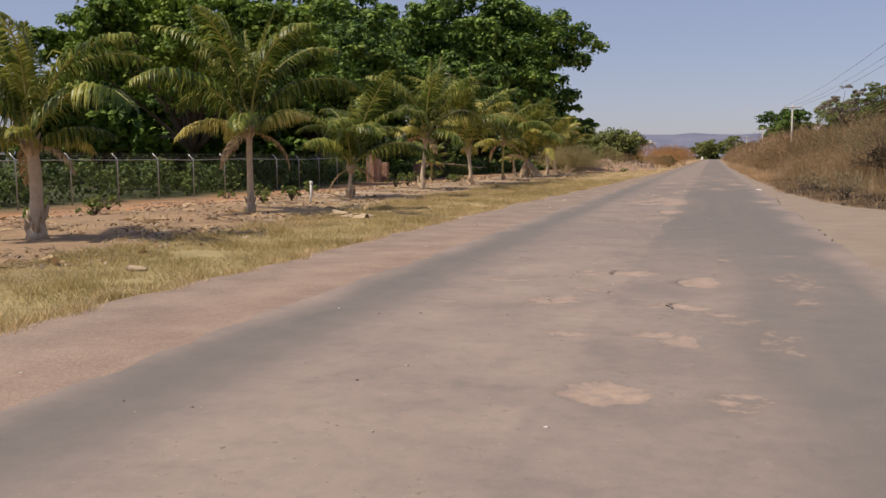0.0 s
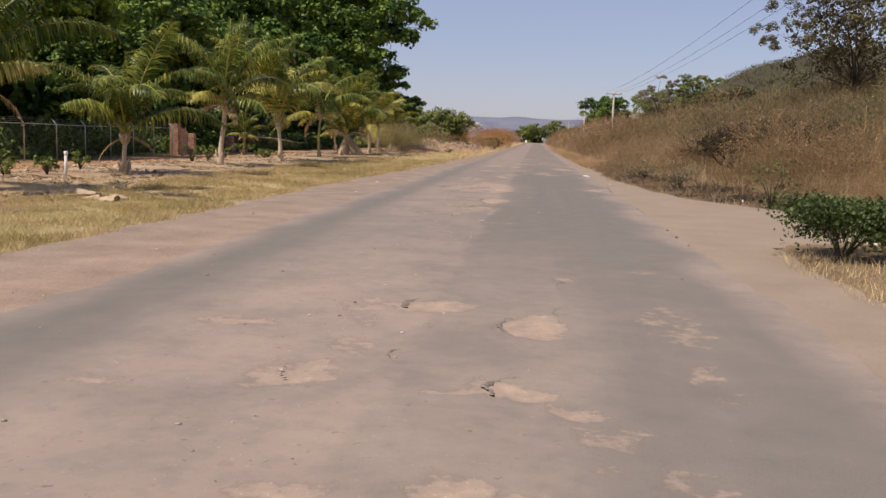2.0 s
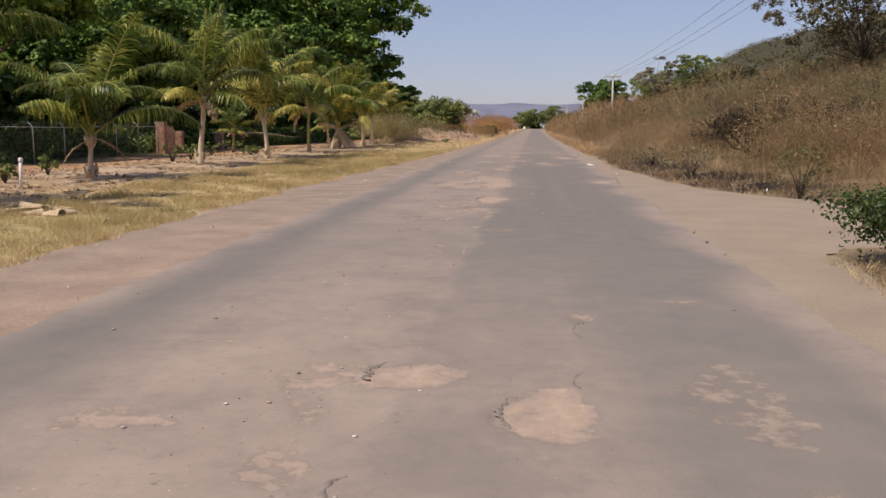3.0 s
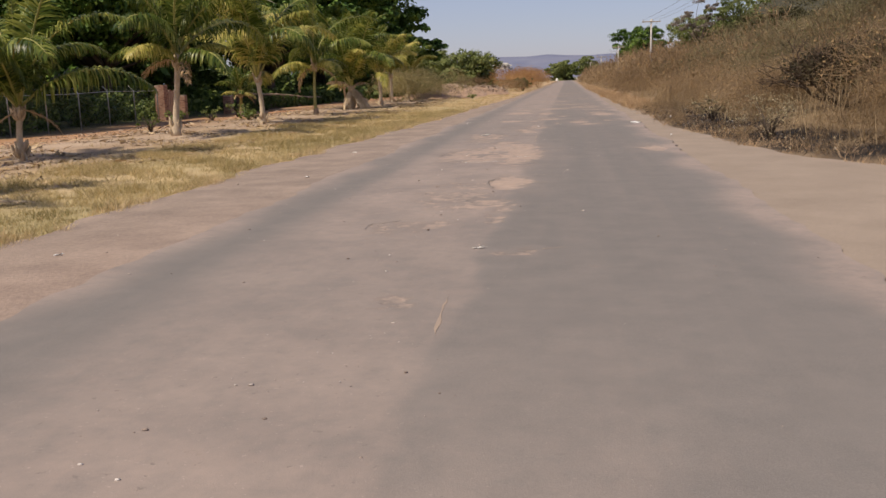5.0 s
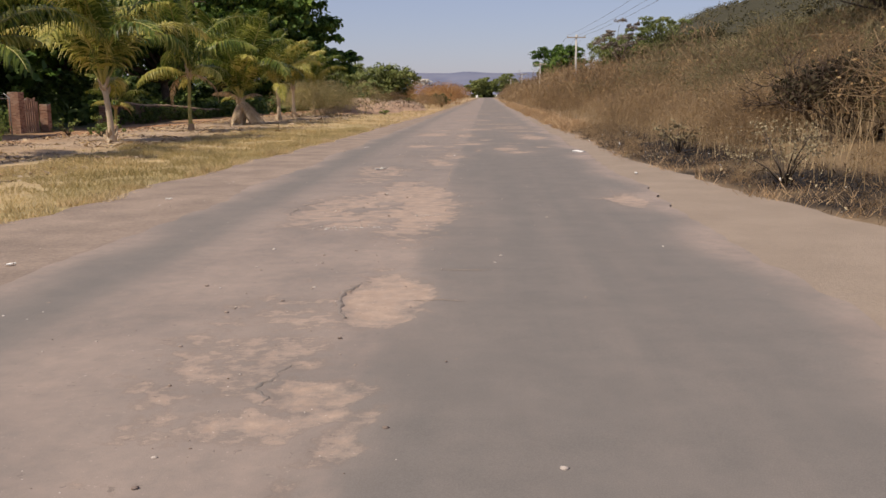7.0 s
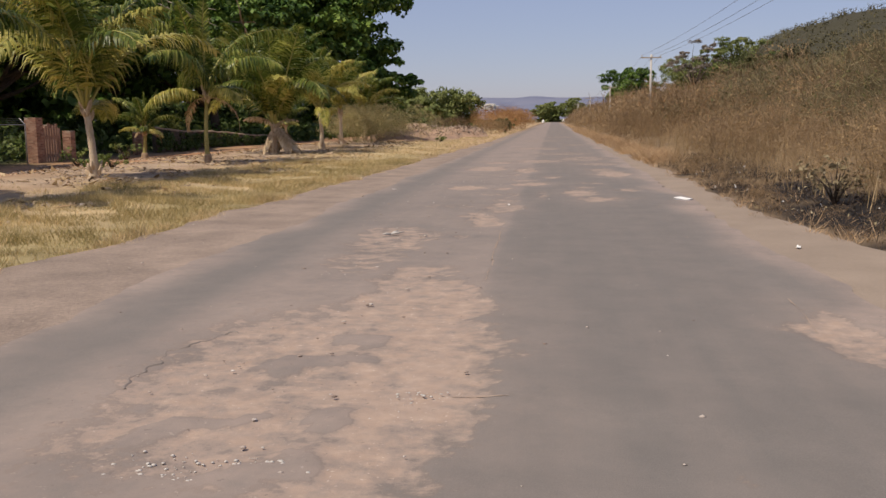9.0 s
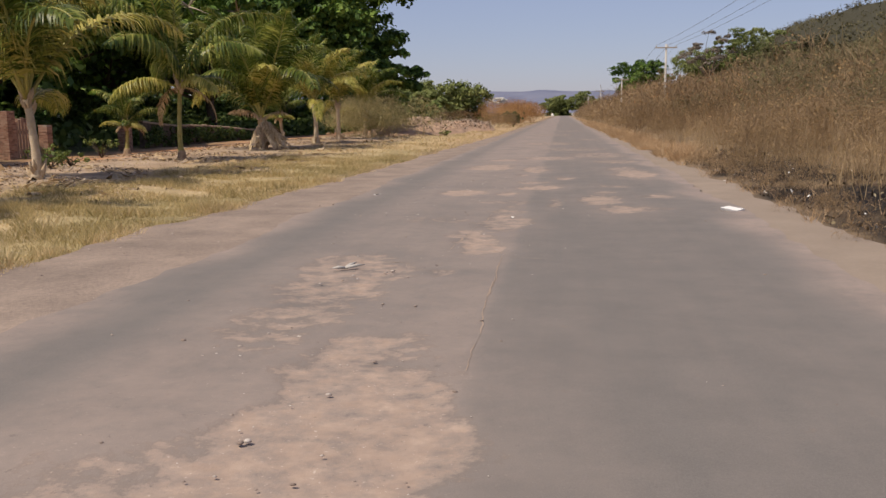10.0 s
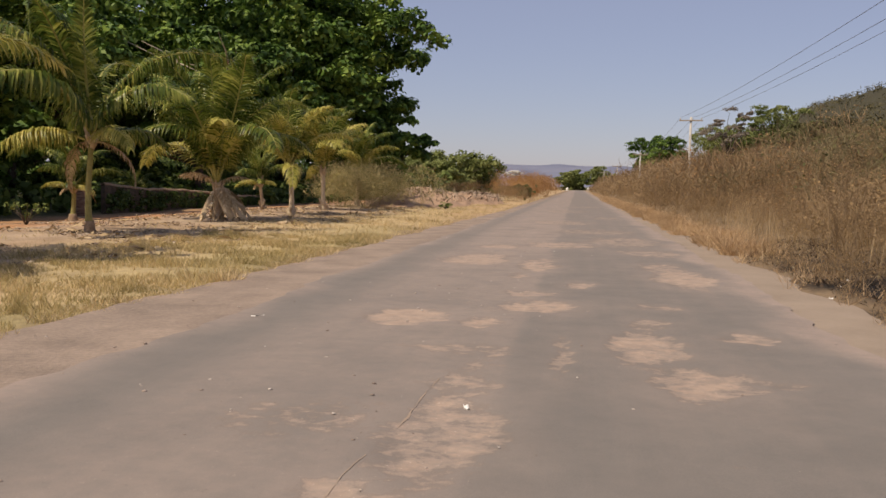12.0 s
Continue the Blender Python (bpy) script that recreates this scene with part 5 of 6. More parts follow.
# ---- grass, litter, small things ----
def build_grass():
    rng = np.random.default_rng(71)
    def lay(name, n, y0, y1, o0, o1, h0, h1, w, mat, label, clump=0.5, thr=-0.3):
        y = rng.uniform(y0, y1, n)
        x = edge_grass(y) - (o0 + (o1 - o0) * rng.random(n))
        k = fnoise(x, y, 1.1, 17 + 700 * w) + 0.6 * fnoise(x, y, 3.3, 19 + 900 * w) > thr
        x, y = x[k], y[k]
        hh = rng.uniform(h0, h1, len(x)) * (0.45 + 1.5 * np.clip(0.5 + 0.5 * fnoise(x, y, 1.3, 23) + 0.35 * fnoise(x, y, 4.1, 24), 0, 1.3) ** 2)
        v, t = blades(rng, np.stack([x, y, land(x, y) - 0.01], 1), hh * 0.85, np.full(len(x), w), 1.2)
        tagged(new(name, data_mesh(name, v, [t], mat)), label, "grass", kind="stuff")
    lay("grass", 90000, 2, 28, 0.0, 4.2, 0.04, 0.16, 0.010, M_GRASS, "short dry yellow-green grass on the verge", thr=-0.75)
    lay("grass", 60000, 28, 45, 0.0, 4.8, 0.04, 0.17, 0.011, M_GRASS, "thin yellow-green grass among the straw", thr=-0.5)
    lay("grass", 60000, 43, 62, 0.0, 5.5, 0.04, 0.18, 0.012, M_GRASS, "thin yellow-green grass among the straw", thr=-0.4)
    lay("grass", 14000, 45, 110, 0.0, 5.0, 0.05, 0.15, 0.025, M_GRASS, "short dry yellow-green grass on the verge", thr=0.1)
    lay("straw_grass", 22000, 2, 60, -0.15, 0.35, 0.06, 0.15, 0.014, M_STRAW, "bleached straw along the grass edge", thr=-0.1)
    lay("straw_grass", 20000, 40, 170, -0.1, 5.5, 0.06, 0.2, 0.03, M_STRAW, "bleached straw-coloured grass", thr=0.15)
    lay("straw_grass", 30000, 22, 75, 0.1, 6.5, 0.04, 0.15, 0.012, M_STRAW, "bleached straw among the thin grass", thr=-0.35)
    lay("grass", 12000, 8, 100, 3.0, 9.0, 0.05, 0.16, 0.02, M_GRASS, "thin dry grass among the litter", thr=0.1)
    # straw along the foot of the scrub
    n = 14000
    y = rng.uniform(56, 240, n)
    x = edge_brush(y) + rng.uniform(-0.1, 1.3, n)
    k = fnoise(x, y, 0.9, 37) + 0.5 * fnoise(x, y, 2.7, 38) > 0.22
    x, y, n = x[k], y[k], int(k.sum())
    v, t = blades(rng, np.stack([x, y, land(x, y)], 1), rng.uniform(0.1, 0.3, n) * (0.5 + 1.4 * np.clip(fnoise(x, y, 0.55, 44) * 0.6 + 0.5, 0, 1.2)), np.full(n, 0.025), 1.5)
    tagged(new("straw_grass", data_mesh("straw_grass", v, [t], M_TANGRASS)), "tall dry straw along the foot of the scrub", "grass", kind="stuff")
    n = 5500
    y = rng.uniform(27, 62, n)
    x = edge_brush(y) + 0.1 + rng.random(n) ** 1.4 * 1.1
    k = fnoise(x, y, 1.6, 41) + 0.6 * fnoise(x, y, 4.0, 42) > 0.2
    x, y, n = x[k], y[k], int(k.sum())
    v, t = blades(rng, np.stack([x, y, land(x, y)], 1), rng.uniform(0.05, 0.32, n), np.full(n, 0.012), 1.6)
    tagged(new("straw_grass", data_mesh("straw_grass", v, [t], M_TANGRASS)), "sparse withered grass on the burnt strip", "grass", kind="stuff")
    n = 6000
    y = rng.uniform(2, 18, n)
    x = edge_brush(y) + 0.05 + rng.random(n) ** 1.5 * 3
    v, t = blades(rng, np.stack([x, y, land(x, y)], 1), rng.uniform(0.04, 0.18, n), np.full(n, 0.010), 1.2)
    tagged(new("straw_grass", data_mesh("straw_grass", v, [t], M_STRAW)), "dry straw at the road edge", "grass", kind="stuff")


def flat_bits(rng, pos, size, long, tip=0.3):
    """Thin scraps lying nearly flat."""
    n = len(pos)
    a = rng.uniform(0, 2 * np.pi, n)
    s = size * rng.uniform(0.5, 1.4, n)
    u = np.stack([np.cos(a), np.sin(a), rng.normal(0, tip, n)], 1) * (s * long)[:, None] * 0.5
    w = np.stack([-np.sin(a), np.cos(a), rng.normal(0, tip, n)], 1) * s[:, None] * 0.5
    k = np.array([[0, 0, 1]]) * (s * 0.15)[:, None]
    v = np.stack([pos - u, pos - w + k, pos + u, pos + w + k], 1).reshape(-1, 3)
    return v, np.arange(len(v)).reshape(-1, 4)


def build_litter():
    rng = np.random.default_rng(81)
    def lay(name, n, x0, x1, y0, y1, s, mat, label, long=2.2, lift=0.02):
        y = rng.uniform(y0, y1, n)
        x = rng.uniform(x0, x1, n)
        k = fnoise(x, y, 0.7, 29) + 0.5 * fnoise(x, y, 2.1, 31) > -0.1
        x, y = x[k], y[k]
        v, q = flat_bits(rng, np.stack([x, y, land(x, y) + lift], 1), s, long)
        tagged(new(name, data_mesh(name, v, [q], mat)), label, "litter", kind="stuff")
    lay("leaf_litter", 48000, -24, -8.6, 5, 100, 0.048, M_LITTER, "grey and brown dead leaves and chips on the earth")
    lay("leaf_litter", 3500, -20, -9, 5, 100, 0.11, M_FROND_DRY, "scraps of dry palm frond on the earth", 3.5)
    for n, s, long, mat, label in ((7000, 0.008, 22, M_DARKTWIG, "charred black sticks at the foot of the scrub"), (900, 0.008, 20, M_TWIG, "dry sticks and leaves at the foot of the scrub"), (450, 0.03, 1.8, M_PALELEAF, "pale scraps and fallen leaves on the burnt strip"), (1600, 0.028, 2.2, M_DARKTWIG, "charred flakes and clods on the burnt strip"), (70, 0.032, 1.7, M_PAPER, "white scraps of paper and ash on the burnt strip")):
        y = rng.uniform(27, 62, n)
        x = edge_brush(y) + rng.uniform(0.3, 2.6, n)
        v, q = flat_bits(rng, np.stack([x, y, land(x, y) + rng.uniform(0.02, 0.12, n)], 1), s, long, 0.8)
        tagged(new("leaf_litter", data_mesh("leaf_litter", v, [q], mat)), label, "litter", kind="stuff")


build_grass()
build_litter()


def leafy_shrub(name, x, y, r, h, leaf, count, mat, seed, label, category="shrub", group=""):
    rng = np.random.default_rng(seed)
    ob = thing(name, at(x, y, -0.02), label, category, group)
    heap = Heap()
    k = 12
    ang = rng.uniform(0, 2 * np.pi, k)
    tips = np.stack([np.cos(ang) * r * rng.uniform(0.3, 0.9, k), np.sin(ang) * r * rng.uniform(0.3, 0.9, k), h * rng.uniform(0.45, 0.95, k)], 1)
    for t in tips:
        heap.add(*tube(np.array([[0, 0, 0], t * [0.4, 0.4, 0.55], t]), [0.02, 0.014, 0.006], 5))
    part("stem", heap.mesh("stem", M_BARK), None, ob)
    c = tips[rng.integers(k, size=count // 8)] + rng.normal(0, 0.22, (count // 8, 3)) * [r, r, h * 0.6]
    c[:, 2] = np.clip(c[:, 2], 0.06, h)
    v, q = leaves(rng, c, np.full(len(c), 0.16 * r + 0.03), 8, leaf, 0.9, 0.3, 1.7)
    part("foliage", data_mesh("foliage", v, [q], mat), None, ob)
    return ob


leafy_shrub("green_shrub", 4.42, 17.0, 0.95, 0.8, 0.036, 9000, M_SHRUB, 91, "leafy dark green shrub at the road edge")
leafy_shrub("green_shrub", 5.7, 16.8, 0.7, 0.7, 0.055, 2200, M_SHRUB, 92, "leafy dark green shrub in dry grass")
leafy_shrub("green_shrub", 6.1, 27.5, 0.5, 1.2, 0.045, 500, M_OLIVE, 93, "sparse green shrub among dry scrub")
leafy_shrub("pale_shrub", 4.9, 34.6, 0.9, 1.0, 0.032, 1000, M_PALELEAF, 94, "low dry shrub with pale leaves by the burnt strip")
leafy_shrub("pale_shrub", 4.7, 42.0, 0.55, 0.8, 0.05, 350, M_PALELEAF, 96, "low dry shrub with pale leaves by the burnt strip")
SAPLINGS = [(-14.6, 17.0, 0.35, 0.6), (-17.2, 22.4, 0.5, 0.5), (-15.1, 28.9, 0.45, 0.75), (-15.0, 31.0, 0.4, 0.6), (-16.8, 36.5, 0.4, 0.7), (-16.0, 45.6, 0.45, 0.85),
            (-16.5, 49.0, 0.5, 0.8), (-15.4, 55.0, 0.6, 0.55), (-15.6, 56.5, 0.5, 0.5), (-20.5, 63.0, 0.7, 0.9), (-21, 68.5, 0.8, 1.0), (-8.2, 92.0, 0.6, 0.4), (-22.5, 30.0, 0.6, 0.6), (-23.0, 40, 0.5, 0.5)]
for k_, (sx_, sy_, sr_, sh_) in enumerate(SAPLINGS):
    leafy_shrub("sapling", sx_, sy_, sr_ * 0.9, sh_ * 0.9, 0.085, 150, M_WEED, 100 + k_, "small green sapling in the bare earth", "sapling", "saplings in the verge")


def fuzzy_bush(name, x, y, size, seed, mats, label, count=5, spread=1.4):
    """Several tangled stools of dry twigs that stand as one bush."""
    rng = np.random.default_rng(seed)
    ob = thing(name, at(x, y, -0.05), label, "bush")
    ha, hb = Heap(), Heap()
    for k in range(count):
        (tv, tq), (lv, lq) = scrub_bush(rng, 14, 2.3, 1.4, 0.05, 460, 0.013, 420)
        o = np.array([rng.uniform(-1, 1) * spread, rng.uniform(-1, 1) * spread, 0])
        s = size * rng.uniform(0.75, 1.1)
        ha.add(tv * s + o, tq)
        hb.add(lv * s + o, lq)
    part("branchwork", ha.mesh("branchwork", mats[0]), None, ob)
    part("foliage", hb.mesh("foliage", mats[1]), None, ob)


fuzzy_bush("dry_bush", -12.6, 92.0, 1.35, 131, (M_DUSTY, M_DUSTY), "olive-brown dry bush beside the last palms", 8, 2.6)
fuzzy_bush("dry_bush", -15.0, 97.0, 1.6, 132, (M_DUSTY, M_DUSTY), "dusty olive bush beside the last palms", 5, 2.0)
for k_, (bx_, by_, bs_) in enumerate(((-6.9, 126.0, 0.85), (-6.4, 139.0, 1.15), (-6.3, 152.0, 1.45), (-5.9, 165.0, 1.6), (-6.2, 177.0, 1.9), (-10.5, 184.0, 2.0))):
    fuzzy_bush("russet_bush", bx_, by_, bs_, 230 + k_, (M_REDLEAF if k_ else M_TWIG, M_REDLEAF if k_ else M_DRYLEAF), "russet dry bush beside the road far off", 5, 1.6)
leafy_shrub("green_shrub", -5.6, 133.0, 1.0, 1.6, 0.16, 900, M_OLIVE, 95, "low dull green shrub in front of the russet bushes")
fuzzy_bush("dry_bush", -14.0, 150.0, 1.2, 135, (M_TWIG, M_DRYLEAF), "brown dry bush on the far verge", 4, 2.2)


def dead_shrub(x, y, r, h, seed, mat, label, canopy=0):
    rng = np.random.default_rng(seed)
    ob = thing("dead_shrub", at(x, y, -0.05), label, "dead shrub")
    def grow(p, d, length, rad, depth, heap):
        q = p + d * length * 0.5 + rng.normal(0, 0.06 * length, 3)
        e = p + d * length
        heap.add(*tube(np.array([p, q, e]), [rad, rad * 0.8, rad * 0.55], 5))
        if depth:
            for k in range(3):
                nd = d + rng.normal(0, 0.6, 3)
                nd[2] += 0.05
                nd /= np.linalg.norm(nd)
                grow(e, nd, length * 0.68, rad * 0.55, depth - 1, heap)
    for k in range(7):
        a = rng.uniform(0, 2 * np.pi)
        d = np.array([np.cos(a), np.sin(a), rng.uniform(0.3, 0.9)])
        d /= np.linalg.norm(d)
        heap = Heap()
        grow(np.zeros(3), d, h * 0.42, 0.07, 4, heap)
        part("branch", heap.mesh("branch", mat), None, ob)
    if canopy:
        ha, hb = Heap(), Heap()
        for k in range(canopy):
            (tv, tq), (lv, lq) = scrub_bush(rng, 4, 1.2, 1.5, 0.065, 950, 0.02, 420)
            o = np.array([rng.normal(0.5, 0.6), rng.normal(0, 0.6), h * rng.uniform(0.16, 0.42)])
            ha.add(tv + o, tq)
            hb.add(lv + o, lq)
        part("twig_mass", ha.mesh("twig_mass", M_DARKTWIG), None, ob)
        part("foliage", hb.mesh("foliage", M_THORNDARK), None, ob)
    return ob


dead_shrub(8.3, 40.6, 2, 2.7, 141, M_DARKTWIG, "dark twisted thorn shrub overhanging the scrub", 7)
dead_shrub(9.7, 38.0, 2, 2.6, 142, M_DARKTWIG, "dark twisted thorn shrub in the scrub", 3)
dead_shrub(7.4, 58.0, 2, 1.8, 143, M_TWIG, "brown leafless shrub in the scrub")


def tuft(x, y, r, h, seed, n=900):
    rng = np.random.default_rng(seed)
    a, d = rng.uniform(0, 2 * np.pi, n), r * np.sqrt(rng.random(n))
    p = np.stack([np.cos(a) * d, np.sin(a) * d, 0 * a], 1)
    v, t = blades(rng, p, rng.uniform(0.2, 0.65, n) * h, np.full(n, 0.016), 1.6)
    me = data_mesh("straw_tuft", v, [t], M_TANGRASS)
    ob = new("straw_tuft", me)
    ob.matrix_basis = Matrix.Translation(at(x, y))
    tagged(ob, "dense tuft of dry tan straw at the foot of the scrub", "grass tuft", "straw tufts")


for k_, (tx, ty, tr_, th_) in enumerate([(3.7, 58.2, 0.6, 0.9), (3.6, 61.5, 0.5, 0.7), (4.1, 64, 0.6, 0.8), (3.5, 70, 0.6, 0.8), (3.7, 76, 0.7, 0.9), (3.4, 84, 0.7, 0.9), (3.6, 92, 0.8, 1.0), (3.5, 62.5, 0.45, 0.5), (3.4, 66.8, 0.5, 0.6), (3.6, 73, 0.5, 0.6), (3.5, 79.5, 0.6, 0.7), (3.4, 88, 0.6, 0.7), (3.5, 97, 0.7, 0.8), (3.4, 103, 0.7, 0.8), (3.5, 110, 0.8, 0.9), (3.4, 119, 0.8, 0.9), (3.3, 129, 0.9, 0.9), (3.4, 140, 0.9, 1.0)]):
    tuft(tx, ty, tr_, th_, 150 + k_)


def pvc_pipe(x, y):
    ob = thing("pvc_standpipe", at(x, y, -0.05), "short white plastic standpipe with a capped top", "pipe")
    part("tube", Heap_one(tube([[0, 0, 0], [0.02, 0, 0.4], [0.03, 0, 0.82]], [0.042, 0.042, 0.042], 14)).mesh("tube", M_PVC, True), None, ob)
    part("collar", Heap_one(tube([[0.03, 0, 0.74], [0.03, 0, 0.75], [0.032, 0, 0.83], [0.032, 0, 0.85]], [0.048, 0.056, 0.056, 0.04], 14)).mesh("collar", M_PVC, True), None, ob)


pvc_pipe(-13.1, 28.6)


def husk(x, y, s, seed, turn):
    """A cut, curled palm boot: a thick open shell."""
    rng = np.random.default_rng(seed)
    n, m = 9, 7
    u, w = np.meshgrid(np.linspace(0, 1, n), np.linspace(-1.15, 1.15, m), indexing="ij")
    r = 0.19 * (1 - 0.5 * u) * s
    V = []
    for k in (1.0, 0.86):
        V.append(np.stack([u * 0.62 * s, np.sin(w * 1.4) * r * k, np.cos(w * 1.25) * r * k * 1.15 + 0.012 * rng.normal(0, 0.4, u.shape)], -1).reshape(-1, 3))
    i, j = np.meshgrid(np.arange(n - 1), np.arange(m - 1), indexing="ij")
    a = (i * m + j).ravel()
    q = np.stack([a, a + 1, a + m + 1, a + m], 1)
    q2 = q[:, ::-1] + n * m
    rim = [[k, k + 1, k + 1 + n * m, k + n * m] for k in list(range(m - 1)) + list(range((n - 1) * m, n * m - 1))]
    side = [[k * m + o, (k + 1) * m + o, (k + 1) * m + o + n * m, k * m + o + n * m] for k in range(n - 1) for o in (0, m - 1)]
    me = data_mesh("palm_husk", np.concatenate(V), [np.concatenate([q, q2, np.array(rim), np.array(side)])], M_HUSK, True)
    ob = new("palm_husk", me)
    ob.matrix_basis = Matrix.Translation(at(x, y, 0.0)) @ pose(0, 0, 0, 0, 0, turn)
    tagged(ob, "curled brown cut palm husk lying on the earth", "palm husk", "palm husks")


for k_, (hx, hy, hs, ht) in enumerate([(-9.9, 23.2, 1.25, 10), (-9.3, 23.0, 0.9, 100), (-8.7, 22.2, 1.1, 40), (-8.4, 22.0, 1.0, 170), (-9.0, 22.4, 0.8, 220), (-7.75, 10.9, 0.7, 20),
                                       (-12.6, 33.5, 0.9, 60), (-13.0, 50.2, 0.7, 140), (-10.5, 46, 0.7, 75), (-11.0, 63, 0.8, 15), (-10.3, 67.5, 0.9, 190), (-12.2, 20.5, 0.7, 80)]):
    husk(hx, hy, hs * 0.62, 170 + k_, ht)


def fallen_frond(x, y, size, turn):
    """A dead frond lying flat on the earth."""
    ob = new("fallen_frond", FRONDS["stalk"][0])
    ob.matrix_basis = Matrix.Translation(at(x, y, 0.05)) @ pose(0, 0, 0, 0, -57, turn) @ Matrix.Diagonal((size, size, size, 1))
    tagged(ob, "bleached dead palm frond lying on the earth", "frond", "fallen fronds")


for fx_, fy_, fs_, ft_ in ((-9.2, 24.6, 0.6, 20), (-8.7, 23.0, 0.5, 150), (-9.8, 22.4, 0.55, 75), (-10.6, 62.0, 0.7, 60), (-10.9, 66.5, 0.6, 170), (-11.4, 49.5, 0.55, 30)):
    fallen_frond(fx_, fy_, fs_, ft_)


def mound(x, y, rx, ry, h, seed, label):
    rng = np.random.default_rng(seed)
    u = np.linspace(-1, 1, 34)
    U, V = np.meshgrid(u, u)
    r = np.sqrt(U ** 2 + V ** 2)
    Z = h * np.clip(1 - r ** 2, 0, 1) ** 0.8 * (0.75 + 0.35 * fnoise(U * 3, V * 3, 1.6, seed)) - 0.12 + rng.normal(0, 0.02, U.shape)
    X, Y = x + U * rx, y + V * ry
    me = grid_mesh("earth_mound", X, Y, Z + land(X, Y), M_EARTH)
    paint(me, "tint", np.ones((U.size, 1)) * np.array([[0.42, 0.29, 0.20]]))
    tagged(new("earth_mound", me), label, "mound")
    n = 900
    a, d = rng.uniform(0, 2 * np.pi, n), np.sqrt(rng.random(n)) * 0.9
    u_, v_ = np.cos(a) * d, np.sin(a) * d
    px, py = x + u_ * rx, y + v_ * ry
    pz = land(px, py) + h * np.clip(1 - d ** 2, 0, 1) ** 0.8 * 0.8 - 0.05 + rng.uniform(0, 0.12, n)
    p_, q_ = flat_bits(rng, np.stack([px, py, pz], 1), 0.05, 9, 0.7)
    tagged(new("brushwood", data_mesh("brushwood", p_, [q_], M_LITTER)), "bleached dry sticks strewn over the rubble heap", "brushwood", kind="stuff")


mound(-11.5, 101, 4.0, 8.0, 1.5, 3, "low heap of pinkish rubble and dry branches")
mound(-9.0, 112, 3.0, 7.0, 1.2, 4, "low heap of pinkish rubble and dry branches")


def road_litter():
    # flattened white plate
    bm = bmesh.new()
    bmesh.ops.create_circle(bm, cap_ends=True, segments=18, radius=0.17)
    top = bmesh.ops.extrude_face_region(bm, geom=bm.faces[:])
    for v in [e for e in top["geom"] if isinstance(e, bmesh.types.BMVert)]:
        v.co = Vector((v.co.x * 1.12, v.co.y * 1.0, 0.025 + 0.012 * math.sin(v.co.x * 30)))
    me = bpy.data.meshes.new("foam_plate")
    bm.to_mesh(me)
    bm.free()
    me.materials.append(M_PAPER)
    ob = new("foam_plate", me)
    ob.matrix_basis = Matrix.Translation((2.43, 43.7, 0.012)) @ pose(0, 0, 0, 3, 0, 30)
    tagged(ob, "white foam plate lying on the road edge", "plate")
    rng = np.random.default_rng(191)
    spots = [(-5.65, 25.4, 0.10), (2.9, 37.3, 0.11), (-4.5, 27.6, 0.07), (-0.86, 42.7, 0.07), (-1.83, 29.3, 0.08), (-3.6, 46.2, 0.10), (-5.0, 20.4, 0.06),
             (3.9, 18.0, 0.07), (-4.9, 33.0, 0.06), (5.3, 18.3, 0.12), (5.6, 17.4, 0.1), (-6.8, 60, 0.1), (3.4, 50.0, 0.12), (3.6, 47, 0.1)]
    for k, (x, y, s) in enumerate(spots):
        s *= 0.6
        n = 6
        u = np.linspace(-1, 1, n)
        U, V = np.meshgrid(u, u)
        Z = 0.22 * fnoise(U, V, 2.3, k) * s + 0.012 + 0.16 * s
        X, Y = U * s * rng.uniform(0.9, 1.3) + 0.4 * s * V, V * s * rng.uniform(0.25, 0.5)
        top = np.stack([X, Y, Z], -1).reshape(-1, 3)
        v = np.concatenate([top, top - [0, 0, 0.006]])
        i, j = np.meshgrid(np.arange(n - 1), np.arange(n - 1), indexing="ij")
        a = (i * n + j).ravel()
        q = np.stack([a, a + 1, a + n + 1, a + n], 1)
        ob = new("paper_scrap", data_mesh("paper_scrap", v, [np.concatenate([q, q[:, ::-1] + n * n])], M_PAPER))
        z0 = 0.0 if -5.5 < x < 3 else float(land(x, y))
        ob.matrix_basis = Matrix.Translation((x, y, z0 - 0.012)) @ pose(0, 0, 0, 0, 0, rng.uniform(0, 360))
        tagged(ob, "crumpled pale paper scrap", "litter", "scraps of litter")


def dry_scrap(x, y, size=1.0, turn=28):
    """A broken dry leaf stalk with two splayed ends."""
    ob = thing("dry_leaf_stalk", (x, y, 0.014), "pale broken dry leaf stalk lying on the road", "litter", turn=turn)
    for a, s, z in ((0, 0.20, 0.03), (24, 0.15, 0.05), (188, 0.13, 0.02)):
        d = np.array([math.cos(math.radians(a)), math.sin(math.radians(a)), 0])
        part("splinter", Heap_one(tube(np.array([[0, 0, 0.01], d * s * 0.5 + [0, 0, 0.012 + z * 0.4], d * s + [0, 0, z]]), [0.014, 0.017, 0.004], 6)).mesh("splinter", M_CONCRETE, True), None, ob, "", Matrix.Diagonal((size, size, size, 1)))


dry_scrap(-2.25, 38.1)
dry_scrap(-0.77, 20.59, 0.45, 5)


